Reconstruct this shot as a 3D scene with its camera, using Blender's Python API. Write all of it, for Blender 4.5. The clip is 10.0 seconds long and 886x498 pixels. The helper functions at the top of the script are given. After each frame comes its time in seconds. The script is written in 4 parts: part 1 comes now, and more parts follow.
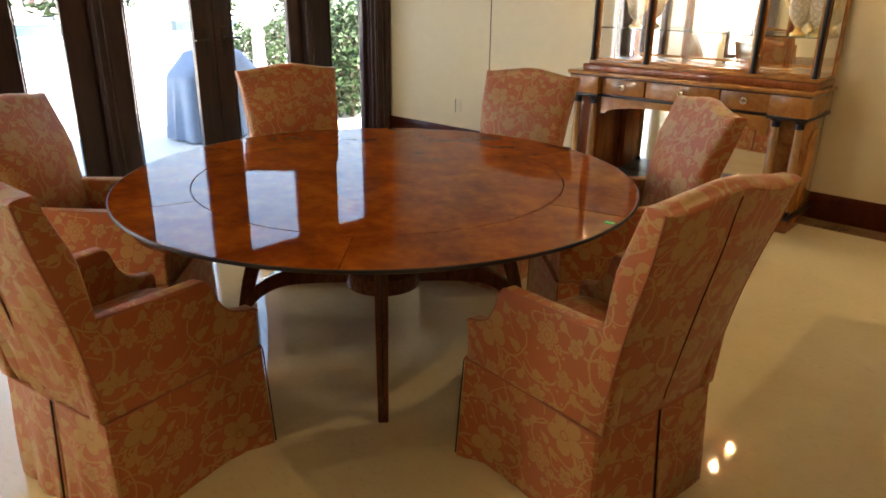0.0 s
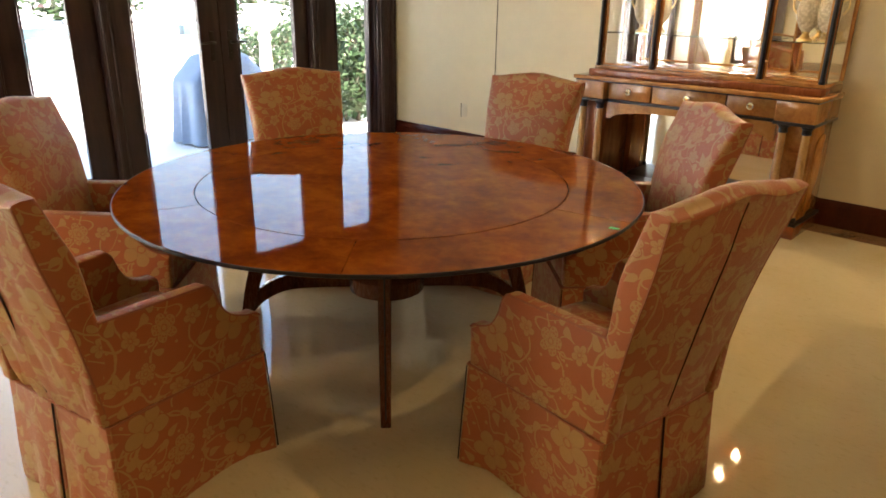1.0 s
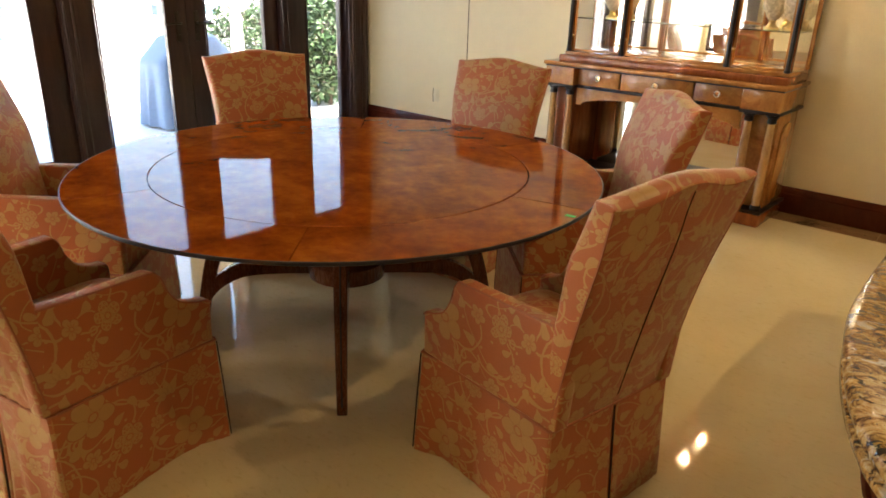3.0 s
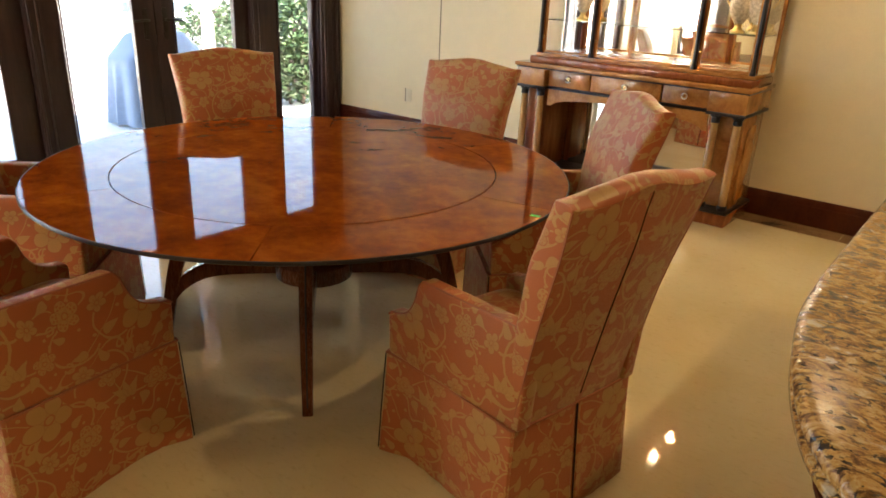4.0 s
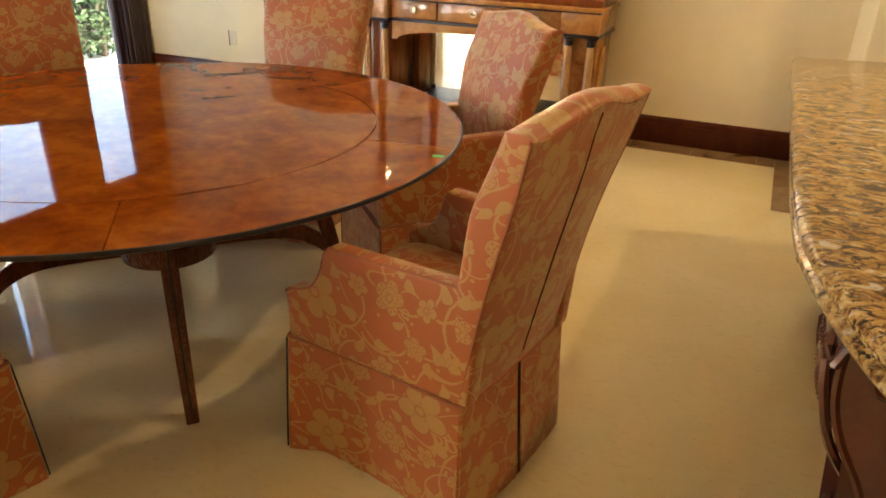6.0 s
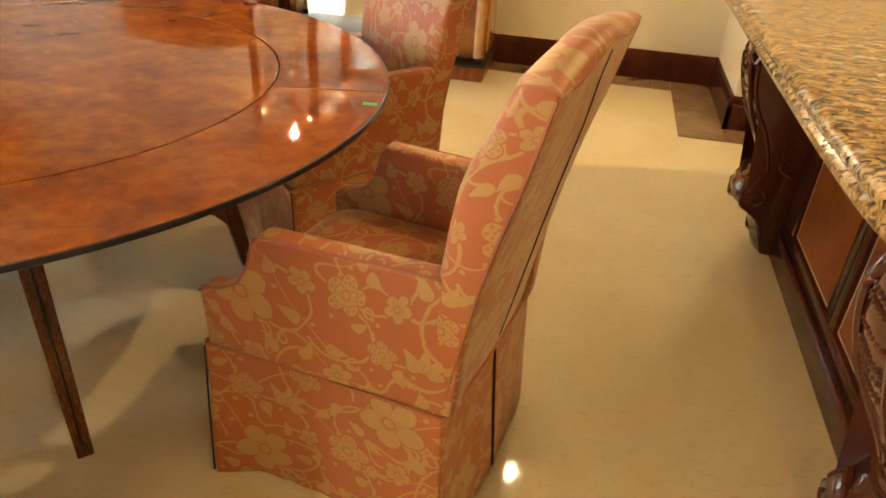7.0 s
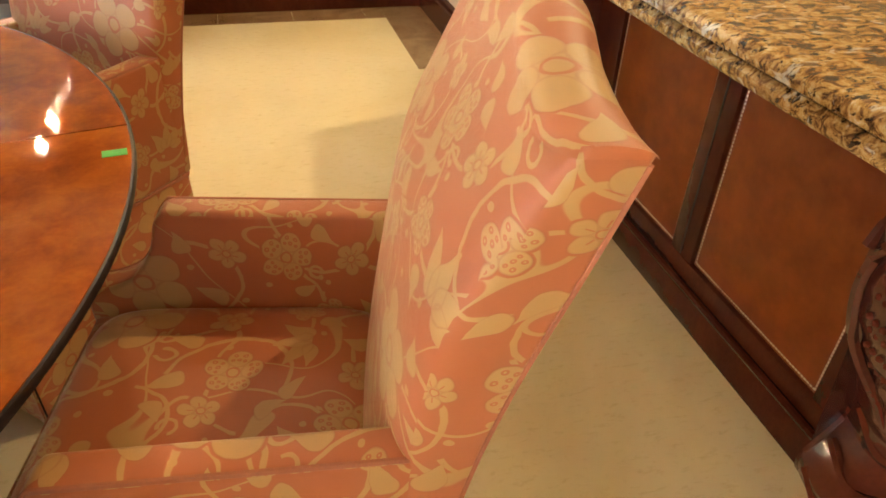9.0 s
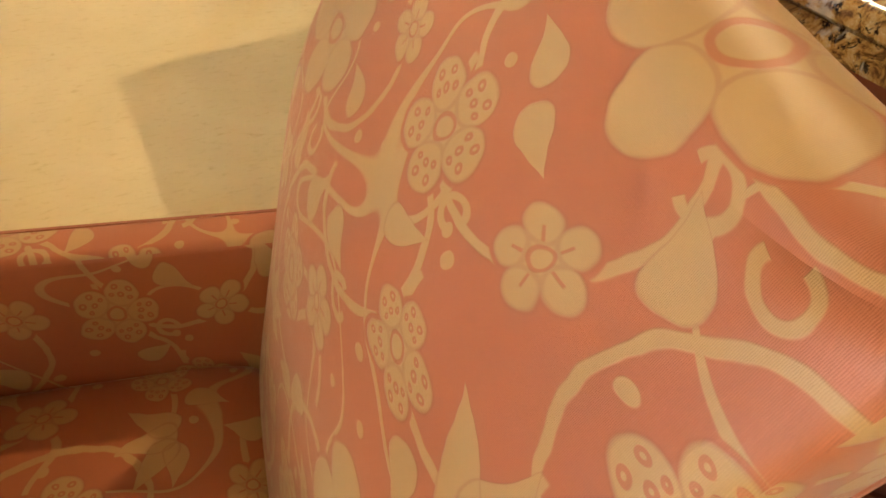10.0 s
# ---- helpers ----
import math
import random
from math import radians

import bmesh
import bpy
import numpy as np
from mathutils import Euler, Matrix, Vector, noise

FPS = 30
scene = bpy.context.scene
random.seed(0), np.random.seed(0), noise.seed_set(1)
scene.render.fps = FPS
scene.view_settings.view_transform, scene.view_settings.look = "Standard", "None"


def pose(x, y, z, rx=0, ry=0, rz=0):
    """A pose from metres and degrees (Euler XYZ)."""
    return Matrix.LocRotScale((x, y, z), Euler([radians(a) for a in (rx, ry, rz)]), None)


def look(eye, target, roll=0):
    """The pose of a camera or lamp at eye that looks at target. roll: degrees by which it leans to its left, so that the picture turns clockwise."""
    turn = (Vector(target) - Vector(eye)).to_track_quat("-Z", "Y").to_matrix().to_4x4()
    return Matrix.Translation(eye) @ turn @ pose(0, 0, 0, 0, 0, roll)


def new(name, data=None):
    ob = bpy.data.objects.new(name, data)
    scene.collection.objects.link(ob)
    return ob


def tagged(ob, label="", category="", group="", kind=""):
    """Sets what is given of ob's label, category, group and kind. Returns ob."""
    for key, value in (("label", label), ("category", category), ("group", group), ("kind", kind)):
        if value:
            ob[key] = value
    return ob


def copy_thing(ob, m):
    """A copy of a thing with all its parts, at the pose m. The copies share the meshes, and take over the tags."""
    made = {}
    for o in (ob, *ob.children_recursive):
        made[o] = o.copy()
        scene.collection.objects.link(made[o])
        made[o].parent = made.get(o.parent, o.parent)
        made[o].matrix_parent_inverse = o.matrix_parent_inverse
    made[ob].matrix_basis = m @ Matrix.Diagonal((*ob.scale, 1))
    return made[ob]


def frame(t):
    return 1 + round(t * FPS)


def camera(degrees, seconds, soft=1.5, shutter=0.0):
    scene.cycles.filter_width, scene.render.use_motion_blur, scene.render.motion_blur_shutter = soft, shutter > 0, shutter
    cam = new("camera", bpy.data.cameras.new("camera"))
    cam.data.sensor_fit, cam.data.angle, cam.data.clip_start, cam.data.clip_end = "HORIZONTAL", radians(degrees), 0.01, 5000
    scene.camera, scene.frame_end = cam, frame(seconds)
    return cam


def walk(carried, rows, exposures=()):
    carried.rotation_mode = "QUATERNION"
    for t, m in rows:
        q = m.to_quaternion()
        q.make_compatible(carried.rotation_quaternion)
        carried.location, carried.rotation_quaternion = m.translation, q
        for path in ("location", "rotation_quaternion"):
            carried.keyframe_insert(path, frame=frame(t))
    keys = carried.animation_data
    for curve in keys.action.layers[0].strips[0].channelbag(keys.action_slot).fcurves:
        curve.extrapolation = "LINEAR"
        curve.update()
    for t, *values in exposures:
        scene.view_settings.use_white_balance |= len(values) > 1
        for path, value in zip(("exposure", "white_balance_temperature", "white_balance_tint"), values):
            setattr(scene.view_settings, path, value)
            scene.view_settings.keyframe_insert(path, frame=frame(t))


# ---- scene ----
cam = camera(64.763, 10.0, soft=1.7)
# seconds, x, y, z, yaw, pitch, roll
ROWS = [
    (0.0, 2.0579, -1.8963, 1.4753, 42.355, -20.585, -0.707),
    (0.5, 2.0562, -1.8917, 1.4722, 42.671, -20.311, -0.621),
    (1.0, 2.0561, -1.8841, 1.4733, 42.887, -20.235, -0.820),
    (1.5, 2.0565, -1.8713, 1.4705, 42.923, -20.453, -0.767),
    (2.0, 2.0649, -1.8581, 1.4748, 43.054, -20.673, -0.831),
    (2.5, 2.0836, -1.8386, 1.4711, 42.698, -20.988, -0.979),
    (3.0, 2.1001, -1.8149, 1.4725, 41.398, -21.400, -1.634),
    (4.5, 2.1303, -1.7822, 1.4681, 39.155, -21.249, -2.588),
    (5.0, 2.1038, -1.7526, 1.4457, 38.210, -21.559, -2.914),
    (5.5, 1.9647, -1.6866, 1.4002, 33.274, -23.261, -2.359),
    (6.0, 1.7966, -1.6512, 1.3657, 24.630, -25.248, -1.439),
    (6.2, 1.7313, -1.6126, 1.3410, 22.253, -26.842, -1.592),
    (7.3, 1.3957, -1.3479, 1.3011, 7.799, -31.255, -1.755),
    (7.5, 1.3225, -1.3208, 1.2960, 3.356, -31.584, -0.385),
    (8.0, 1.2057, -1.2406, 1.2853, -5.879, -32.885, -0.072),
    (8.5, 1.1945, -1.0703, 1.2682, -12.075, -34.194, -0.433),
    (9.0, 1.1982, -0.8868, 1.2380, -15.097, -35.305, -2.254),
    (9.5, 1.2300, -0.6236, 1.1791, -21.350, -37.875, -3.518),
    (10.0, 1.2290, -0.5367, 1.1312, -28.236, -41.200, -5.715),
]
EXPOSURES = [(0.0, 2.87, 7100, 10), (1.0, 3.04, 7100, 10), (2.2, 3.20, 7100, 10), (4.5, 3.25, 7200, 10), (5.5, 3.38, 7300, 10), (6.2, 3.66, 7400, 10), (7.5, 4.10, 7500, 10), (8.5, 4.18, 6800, 10), (9.5, 4.0, 6500, 10), (10.0, 3.80, 6600, 10)]
walk(cam, [(t, pose(x, y, z, 90 + pitch, roll, yaw)) for t, x, y, z, yaw, pitch, roll in ROWS], EXPOSURES)

# ---- light ----
world = bpy.data.worlds.new("sky")
scene.world = world
world.use_nodes = True
sky = world.node_tree.nodes.new("ShaderNodeTexSky")
sky.sky_type, sky.sun_disc = "NISHITA", False
sky.sun_elevation, sky.sun_rotation = radians(52), radians(54.5)
world.node_tree.links.new(sky.outputs[0], world.node_tree.nodes["Background"].inputs[0])
world.node_tree.nodes["Background"].inputs[1].default_value = 0.15


def lamp(name, kind, m, energy, colour, **more):
    data = bpy.data.lights.new(name, kind)
    data.energy, data.color = energy, colour
    if kind == "SUN":
        data.angle = more["angle"]
    else:
        data.shadow_soft_size = more["size"]
    if kind == "SPOT":
        data.spot_size, data.spot_blend = more["cone"], more.get("blend", 0.5)
    ob = new(name, data)
    ob.matrix_world = m
    return ob


WARM = (1.0, 0.74, 0.41)
lamp("sun", "SUN", look((14, 10, 22), (0, 0, 0)), 5.0, (1.0, 0.95, 0.88), angle=radians(0.5))
# the sky's light in the openings of the south-west corner
def window_light(name, m, width, height, energy):
    data = bpy.data.lights.new(name, "AREA")
    data.shape, data.size, data.size_y = "RECTANGLE", width, height
    data.energy, data.color = energy, (0.96, 0.97, 0.96)
    new(name, data).matrix_world = m


window_light("south_window_light", pose(-2.93, -5.83, 1.40, 90, 0, 0), 0.66, 2.1, 17.0)
window_light("west_window_light", pose(-3.62, -2.69, 1.36, 90, 0, -90), 1.2, 2.1, 6.0)
# recessed lamps of the ceiling (first one inferred, other four added as fill), and the three small lamps in the
# cabinet's top
DOWNLIGHTS_AND_FILL = [(3.05, 0.96, 8.0), (2.6, -2.2, 1.3), (-0.3, -3.6, 1.9), (-1.6, -2.6, 1.6), (1.35, 2.45, 1.3)]
CEILING = 2.95
for lx, ly, watts in DOWNLIGHTS_AND_FILL:
    lamp("downlight_lamp", "SPOT", pose(lx, ly, CEILING - 0.03), watts, WARM, size=0.032, cone=radians(116), blend=0.3)
PUCKS = (-0.55, 0.03, 0.57)
for lx in PUCKS:
    lamp("cabinet_lamp", "POINT", pose(lx, 3.03, 2.075), 0.45, WARM, size=0.014)


# ---- materials ----
class Tree:
    """Short hand for building a node material."""

    def __init__(self, name, rough=0.5, metal=0.0, **extra):
        self.mat = bpy.data.materials.new(name)
        self.mat.use_nodes = True
        self.nt = self.mat.node_tree
        self.bsdf = self.nt.nodes["Principled BSDF"]
        self.set("Roughness", rough)
        self.set("Metallic", metal)
        for key, value in extra.items():
            self.set(key.replace("_", " "), value)

    def set(self, key, value):
        s = self.bsdf.inputs[key]
        if isinstance(value, bpy.types.NodeSocket):
            self.nt.links.new(value, s)
        elif isinstance(value, tuple) and len(value) == 3:
            s.default_value = (*value, 1.0)
        else:
            s.default_value = value

    def node(self, kind, **inputs):
        n = self.nt.nodes.new(kind)
        for key, value in inputs.items():
            s = n.inputs[key.replace("_", " ")] if not key.startswith("i_") else n.inputs[int(key[2:])]
            if isinstance(value, bpy.types.NodeSocket):
                self.nt.links.new(value, s)
            else:
                s.default_value = value
        return n

    def math(self, op, a, b=0.0, c=0.0):
        n = self.nt.nodes.new("ShaderNodeMath")
        n.operation = op
        for i, v in enumerate((a, b, c)):
            if isinstance(v, bpy.types.NodeSocket):
                self.nt.links.new(v, n.inputs[i])
            else:
                n.inputs[i].default_value = v
        return n.outputs[0]

    def vec(self, op, a, b=(0, 0, 0), scale=1.0):
        n = self.nt.nodes.new("ShaderNodeVectorMath")
        n.operation = op
        for i, v in enumerate((a, b)):
            if isinstance(v, bpy.types.NodeSocket):
                self.nt.links.new(v, n.inputs[i])
            else:
                n.inputs[i].default_value = v
        if op == "SCALE":
            if isinstance(scale, bpy.types.NodeSocket):
                self.nt.links.new(scale, n.inputs["Scale"])
            else:
                n.inputs["Scale"].default_value = scale
        return n.outputs["Value"] if op in ("LENGTH", "DOT_PRODUCT") else n.outputs[0]

    def coords(self, kind="Object", stretch=(1, 1, 1), shift=None):
        out = self.node("ShaderNodeTexCoord").outputs[kind]
        if stretch != (1, 1, 1):
            out = self.vec("MULTIPLY", out, stretch)
        if shift is not None:
            out = self.vec("ADD", out, shift)
        return out

    def noise(self, at, scale, detail=3.0, rough=0.55, dims="3D", bend=0.0):
        n = self.node("ShaderNodeTexNoise", Vector=at, Scale=scale, Detail=detail, Roughness=rough, Distortion=bend)
        n.noise_dimensions = dims
        return n.outputs["Fac"]

    def step(self, value, low, high, to_low=0.0, to_high=1.0):
        n = self.node("ShaderNodeMapRange", Value=value, From_Min=low, From_Max=high, To_Min=to_low, To_Max=to_high)
        n.interpolation_type = "SMOOTHSTEP"
        return n.outputs[0]

    def mix(self, fac, a, b):
        n = self.nt.nodes.new("ShaderNodeMix")
        n.data_type = "RGBA"
        for i, v in ((0, fac), (6, a), (7, b)):
            if isinstance(v, bpy.types.NodeSocket):
                self.nt.links.new(v, n.inputs[i])
            else:
                n.inputs[i].default_value = (*v, 1.0) if isinstance(v, tuple) else v
        return n.outputs[2]

    def ramp(self, fac, *stops):
        n = self.node("ShaderNodeValToRGB", Fac=fac)
        el = n.color_ramp.elements
        while len(el) < len(stops):
            el.new(0.5)
        for e, (p, c) in zip(el, stops):
            e.position, e.color = p, (*c, 1.0)
        return n.outputs[0]

    def bump(self, height, strength=0.3, distance=0.002):
        self.set("Normal", self.node("ShaderNodeBump", Height=height, Strength=strength, Distance=distance).outputs[0])


FABRIC_GROUND_A, FABRIC_GROUND_B = (0.39, 0.105, 0.036), (0.46, 0.135, 0.048)
FABRIC_GOLD_A, FABRIC_GOLD_B = (0.43, 0.235, 0.080), (0.51, 0.295, 0.105)


def fabric_material():
    """Rust damask with a gold figure: spotted blossoms, lilies, leaves, scrolling stems and berries in a half-drop repeat."""
    k = Tree("rust_floral_damask", 0.62, Sheen_Weight=0.42, Sheen_Roughness=0.32, Sheen_Tint=(1.0, 0.83, 0.64))
    uv0 = k.coords("UV")
    wob = k.node("ShaderNodeTexNoise", Vector=uv0, Scale=26.0, Detail=2.0).outputs["Color"]
    slow = k.node("ShaderNodeTexNoise", Vector=uv0, Scale=5.0, Detail=0.0).outputs["Color"]
    uv = k.vec("ADD", uv0, k.vec("SCALE", k.vec("SUBTRACT", wob, (0.5, 0.5, 0.5)), scale=0.011))
    uv = k.vec("ADD", uv, k.vec("SCALE", k.vec("SUBTRACT", slow, (0.5, 0.5, 0.5)), scale=0.05))
    # every second column of the repeat is set half a height lower
    wide, tall = 0.32, 0.42
    sep0 = k.node("ShaderNodeSeparateXYZ", Vector=uv)
    column = k.math("FLOOR", k.math("DIVIDE", sep0.outputs[0], wide))
    across = k.math("SUBTRACT", sep0.outputs[0], k.math("MULTIPLY", column, wide))
    drop = k.math("MULTIPLY", column, tall / 2)
    up = sep0.outputs[1]

    def near(x, y):
        """Offsets from a motif's centre, wrapped to the nearest repeat."""
        dx = k.math("SUBTRACT", across, x)
        over = k.math("ROUND", k.math("DIVIDE", dx, wide))
        dx = k.math("SUBTRACT", dx, k.math("MULTIPLY", over, wide))
        dy = k.math("SUBTRACT", k.math("SUBTRACT", up, y), k.math("ADD", drop, k.math("MULTIPLY", over, tall / 2)))
        return dx, k.math("WRAP", dy, tall / 2, -tall / 2)

    def length(x, y):
        return k.math("SQRT", k.math("ADD", k.math("MULTIPLY", x, x), k.math("MULTIPLY", y, y)))

    def turn(x, y, degrees):
        c, s = math.cos(radians(degrees)), math.sin(radians(degrees))
        return k.math("ADD", k.math("MULTIPLY", x, c), k.math("MULTIPLY", y, s)), k.math("SUBTRACT", k.math("MULTIPLY", y, c), k.math("MULTIPLY", x, s))

    def most(values):
        out = values[0]
        for v in values[1:]:
            out = k.math("MAXIMUM", out, v)
        return out

    def blossom(x, y, size, degrees, spotted=True):
        """Five round petals; gives the figure and the clear space round it."""
        dx, dy = near(x, y)
        r = length(dx, dy)
        ang = k.math("WRAP", k.math("ADD", k.math("ARCTAN2", dy, dx), radians(degrees)), radians(36), radians(-36))
        px, py = k.math("MULTIPLY", r, k.math("COSINE", ang)), k.math("ABSOLUTE", k.math("MULTIPLY", r, k.math("SINE", ang)))
        inside = k.math("SUBTRACT", 0.37 * size, length(k.math("SUBTRACT", px, 0.62 * size), py))
        throat = k.math("SUBTRACT", 0.40 * size, k.math("ADD", r, k.math("MULTIPLY", py, -0.5)))
        body = k.step(k.math("MAXIMUM", inside, throat), -0.0010, 0.0010)
        holes = [k.step(py, size * 0.018, size * 0.045, 1.0, 0.0)] if not spotted and size < 0.05 else []
        holes = [k.math("MULTIPLY", h, k.math("MULTIPLY", k.step(r, size * 0.28, size * 0.32), k.step(r, size * 0.55, size * 0.6, 1.0, 0.0))) for h in holes]
        holes.append(k.step(k.math("ABSOLUTE", k.math("SUBTRACT", r, size * 0.20)), size * 0.02, size * 0.05, 1.0, 0.0))
        if spotted:
            for sx, sy, sr in ((0.76, 0.15, 0.055), (0.56, 0.0, 0.05), (0.52, 0.19, 0.04)):
                d = length(k.math("SUBTRACT", px, sx * size), k.math("SUBTRACT", py, sy * size))
                holes.append(k.step(k.math("ABSOLUTE", k.math("SUBTRACT", d, sr * size)), size * 0.016, size * 0.036, 1.0, 0.0))
        fig_part = k.math("MULTIPLY", body, k.math("SUBTRACT", 1.0, k.math("MULTIPLY", most(holes), 0.85)))
        return fig_part, k.step(k.math("MAXIMUM", inside, throat), -0.0045, -0.0025, 1.0, 0.0), k.step(k.math("ABSOLUTE", inside), 0.0006, 0.0022, 1.0, 0.0)

    def leaf(x, y, size, degrees, fat=0.42, bend=6.0):
        dx, dy = near(x, y)
        lx, ly = turn(dx, dy, degrees)
        ly = k.math("ADD", ly, k.math("MULTIPLY", k.math("MULTIPLY", lx, lx), bend))
        u = k.math("DIVIDE", lx, size)
        v = k.math("DIVIDE", ly, k.math("MULTIPLY", k.math("SUBTRACT", 1.12, u), size * fat))
        d = k.math("SUBTRACT", 1.0, length(u, v))
        return k.step(d, -0.03, 0.03), k.step(k.math("ABSOLUTE", d), 0.02, 0.07, 1.0, 0.0)

    def scroll(x, y, radius, start, sweep, width):
        """Part of a ring, from start over sweep degrees."""
        dx, dy = near(x, y)
        lx, ly = turn(dx, dy, start + sweep / 2)
        line = k.math("SUBTRACT", width, k.math("ABSOLUTE", k.math("SUBTRACT", length(lx, ly), radius)))
        reach = k.math("ABSOLUTE", k.math("ARCTAN2", ly, lx))
        return k.math("MULTIPLY", k.step(line, -0.0008, 0.0008), k.step(reach, radians(sweep / 2) - 0.05, radians(sweep / 2), 1.0, 0.0))

    def berry(x, y, radius):
        dx, dy = near(x, y)
        return k.step(length(dx, dy), radius - 0.0007, radius + 0.0007, 1.0, 0.0)

    flowers = [blossom(0.160, 0.310, 0.070, 12, False), blossom(0.268, 0.175, 0.047, 40), blossom(0.045, 0.150, 0.043, 5), blossom(0.155, 0.175, 0.029, 25, False), blossom(0.285, 0.395, 0.032, 60, False), blossom(0.040, 0.385, 0.027, 20, False), blossom(0.190, 0.060, 0.035, 50)]
    # a lily of four pointed petals, then single leaves
    blades = [leaf(0.100, 0.075, 0.034, 100, 0.34, 2.0), leaf(0.076, 0.066, 0.031, 140, 0.36, -4.0), leaf(0.126, 0.070, 0.032, 62, 0.36, 4.0), leaf(0.070, 0.040, 0.025, 185, 0.40)]
    blades += [leaf(x, y, size, a) for x, y, size, a in ((0.110, 0.225, 0.025, 70), (0.205, 0.215, 0.023, 215), (0.022, 0.235, 0.027, 115), (0.060, 0.310, 0.025, 20), (0.235, 0.110, 0.022, 150), (0.150, 0.010, 0.024, 250), (0.295, 0.285, 0.026, 300), (0.240, 0.255, 0.022, 40), (0.010, 0.050, 0.024, 330), (0.285, 0.035, 0.023, 200), (0.100, 0.395, 0.022, 80))]
    stems = [scroll(x, y, r, a, w, 0.0031) for x, y, r, a, w in ((0.205, 0.235, 0.085, 150, 200), (0.020, 0.150, 0.090, 250, 190), (0.235, 0.255, 0.060, 300, 220), (0.275, 0.085, 0.068, 120, 220), (0.085, 0.330, 0.066, 75, 220), (0.150, 0.100, 0.055, 170, 200), (0.310, 0.330, 0.062, 10, 170))]
    stems += [scroll(x, y, r, a, 285, 0.0028) for x, y, r, a in ((0.120, 0.250, 0.013, 30), (0.255, 0.015, 0.013, 190), (0.080, 0.245, 0.012, 100), (0.215, 0.150, 0.011, 250))]
    vine = k.noise(k.vec("ADD", uv0, (0.4, 0.9, 0)), 7.5, 0.0, 0.5, "2D", 0.6)
    stems.append(k.step(k.math("ABSOLUTE", k.math("SUBTRACT", vine, 0.5)), 0.011, 0.021, 1.0, 0.0))
    berries = [berry(x, y, 0.0050) for x, y in ((0.195, 0.130), (0.209, 0.140), (0.095, 0.165), (0.012, 0.300), (0.120, 0.025), (0.260, 0.235), (0.235, 0.380), (0.190, 0.400), (0.300, 0.120), (0.215, 0.015), (0.090, 0.350))]
    clear = flowers[0][1]
    for f in flowers[1:]:
        clear = k.math("MULTIPLY", clear, f[1])
    low = k.math("MAXIMUM", most([f[0] for f in blades]), most(stems + berries))
    fig = k.math("MAXIMUM", most([f[0] for f in flowers]), k.math("MULTIPLY", low, clear))
    rims = k.math("MAXIMUM", most([f[2] for f in flowers]), k.math("MULTIPLY", most([f[1] for f in blades]), clear))
    weave = k.node("ShaderNodeTexWave", Vector=k.vec("MULTIPLY", uv0, (1, 1, 1)), Scale=420.0, Distortion=2.0, Detail=1.0).outputs["Fac"]
    slub = k.noise(k.vec("MULTIPLY", uv0, (12, 260, 1)), 3.0, 2.0)
    fade = k.noise(uv0, 3.0, 2.0)
    ground = k.mix(fade, FABRIC_GROUND_A, FABRIC_GROUND_B)
    gold = k.mix(fade, FABRIC_GOLD_A, FABRIC_GOLD_B)
    col = k.mix(fig, ground, gold)
    col = k.mix(k.math("MULTIPLY", rims, 0.30), col, (0.30, 0.075, 0.028))
    col = k.mix(k.math("MULTIPLY", k.math("MULTIPLY", weave, slub), 0.16), col, (0.20, 0.07, 0.03))
    k.set("Base Color", col)
    k.set("Roughness", k.step(fig, 0.0, 1.0, 0.46, 0.44))
    k.set("Specular IOR Level", k.step(fig, 0.0, 1.0, 0.5, 0.6))
    k.bump(k.math("ADD", k.math("MULTIPLY", fig, 1.0), k.math("ADD", k.math("MULTIPLY", weave, 0.25), k.math("MULTIPLY", slub, 0.3))), 0.35, 0.0006)
    return k.mat


def wood_material(name, dark, mid, light, scale=6.0, stretch=(1, 1, 1), rough=0.2, coat=0.5, burl=0.6, spec=0.3, relief=0.04):
    k = Tree(name, rough, Coat_Weight=coat, Coat_Roughness=0.02, Specular_IOR_Level=spec)
    at = k.coords("Object", stretch)
    rnd = k.node("ShaderNodeObjectInfo").outputs["Random"]
    at = k.vec("ADD", at, k.vec("SCALE", (3.1, 7.7, 5.3), scale=rnd))
    big = k.noise(at, scale, 4.0, 0.6, bend=burl)
    fine = k.noise(k.vec("MULTIPLY", at, (1, 1, 1)), scale * 9, 3.0, 0.65, bend=burl)
    f = k.math("ADD", k.math("MULTIPLY", big, 0.7), k.math("MULTIPLY", fine, 0.3))
    k.set("Base Color", k.ramp(f, (0.3, dark), (0.5, mid), (0.72, light)))
    k.set("Roughness", k.step(fine, 0.2, 0.8, rough * 0.8, rough * 1.3))
    if relief:
        k.bump(fine, relief, 0.001)
    return k.mat


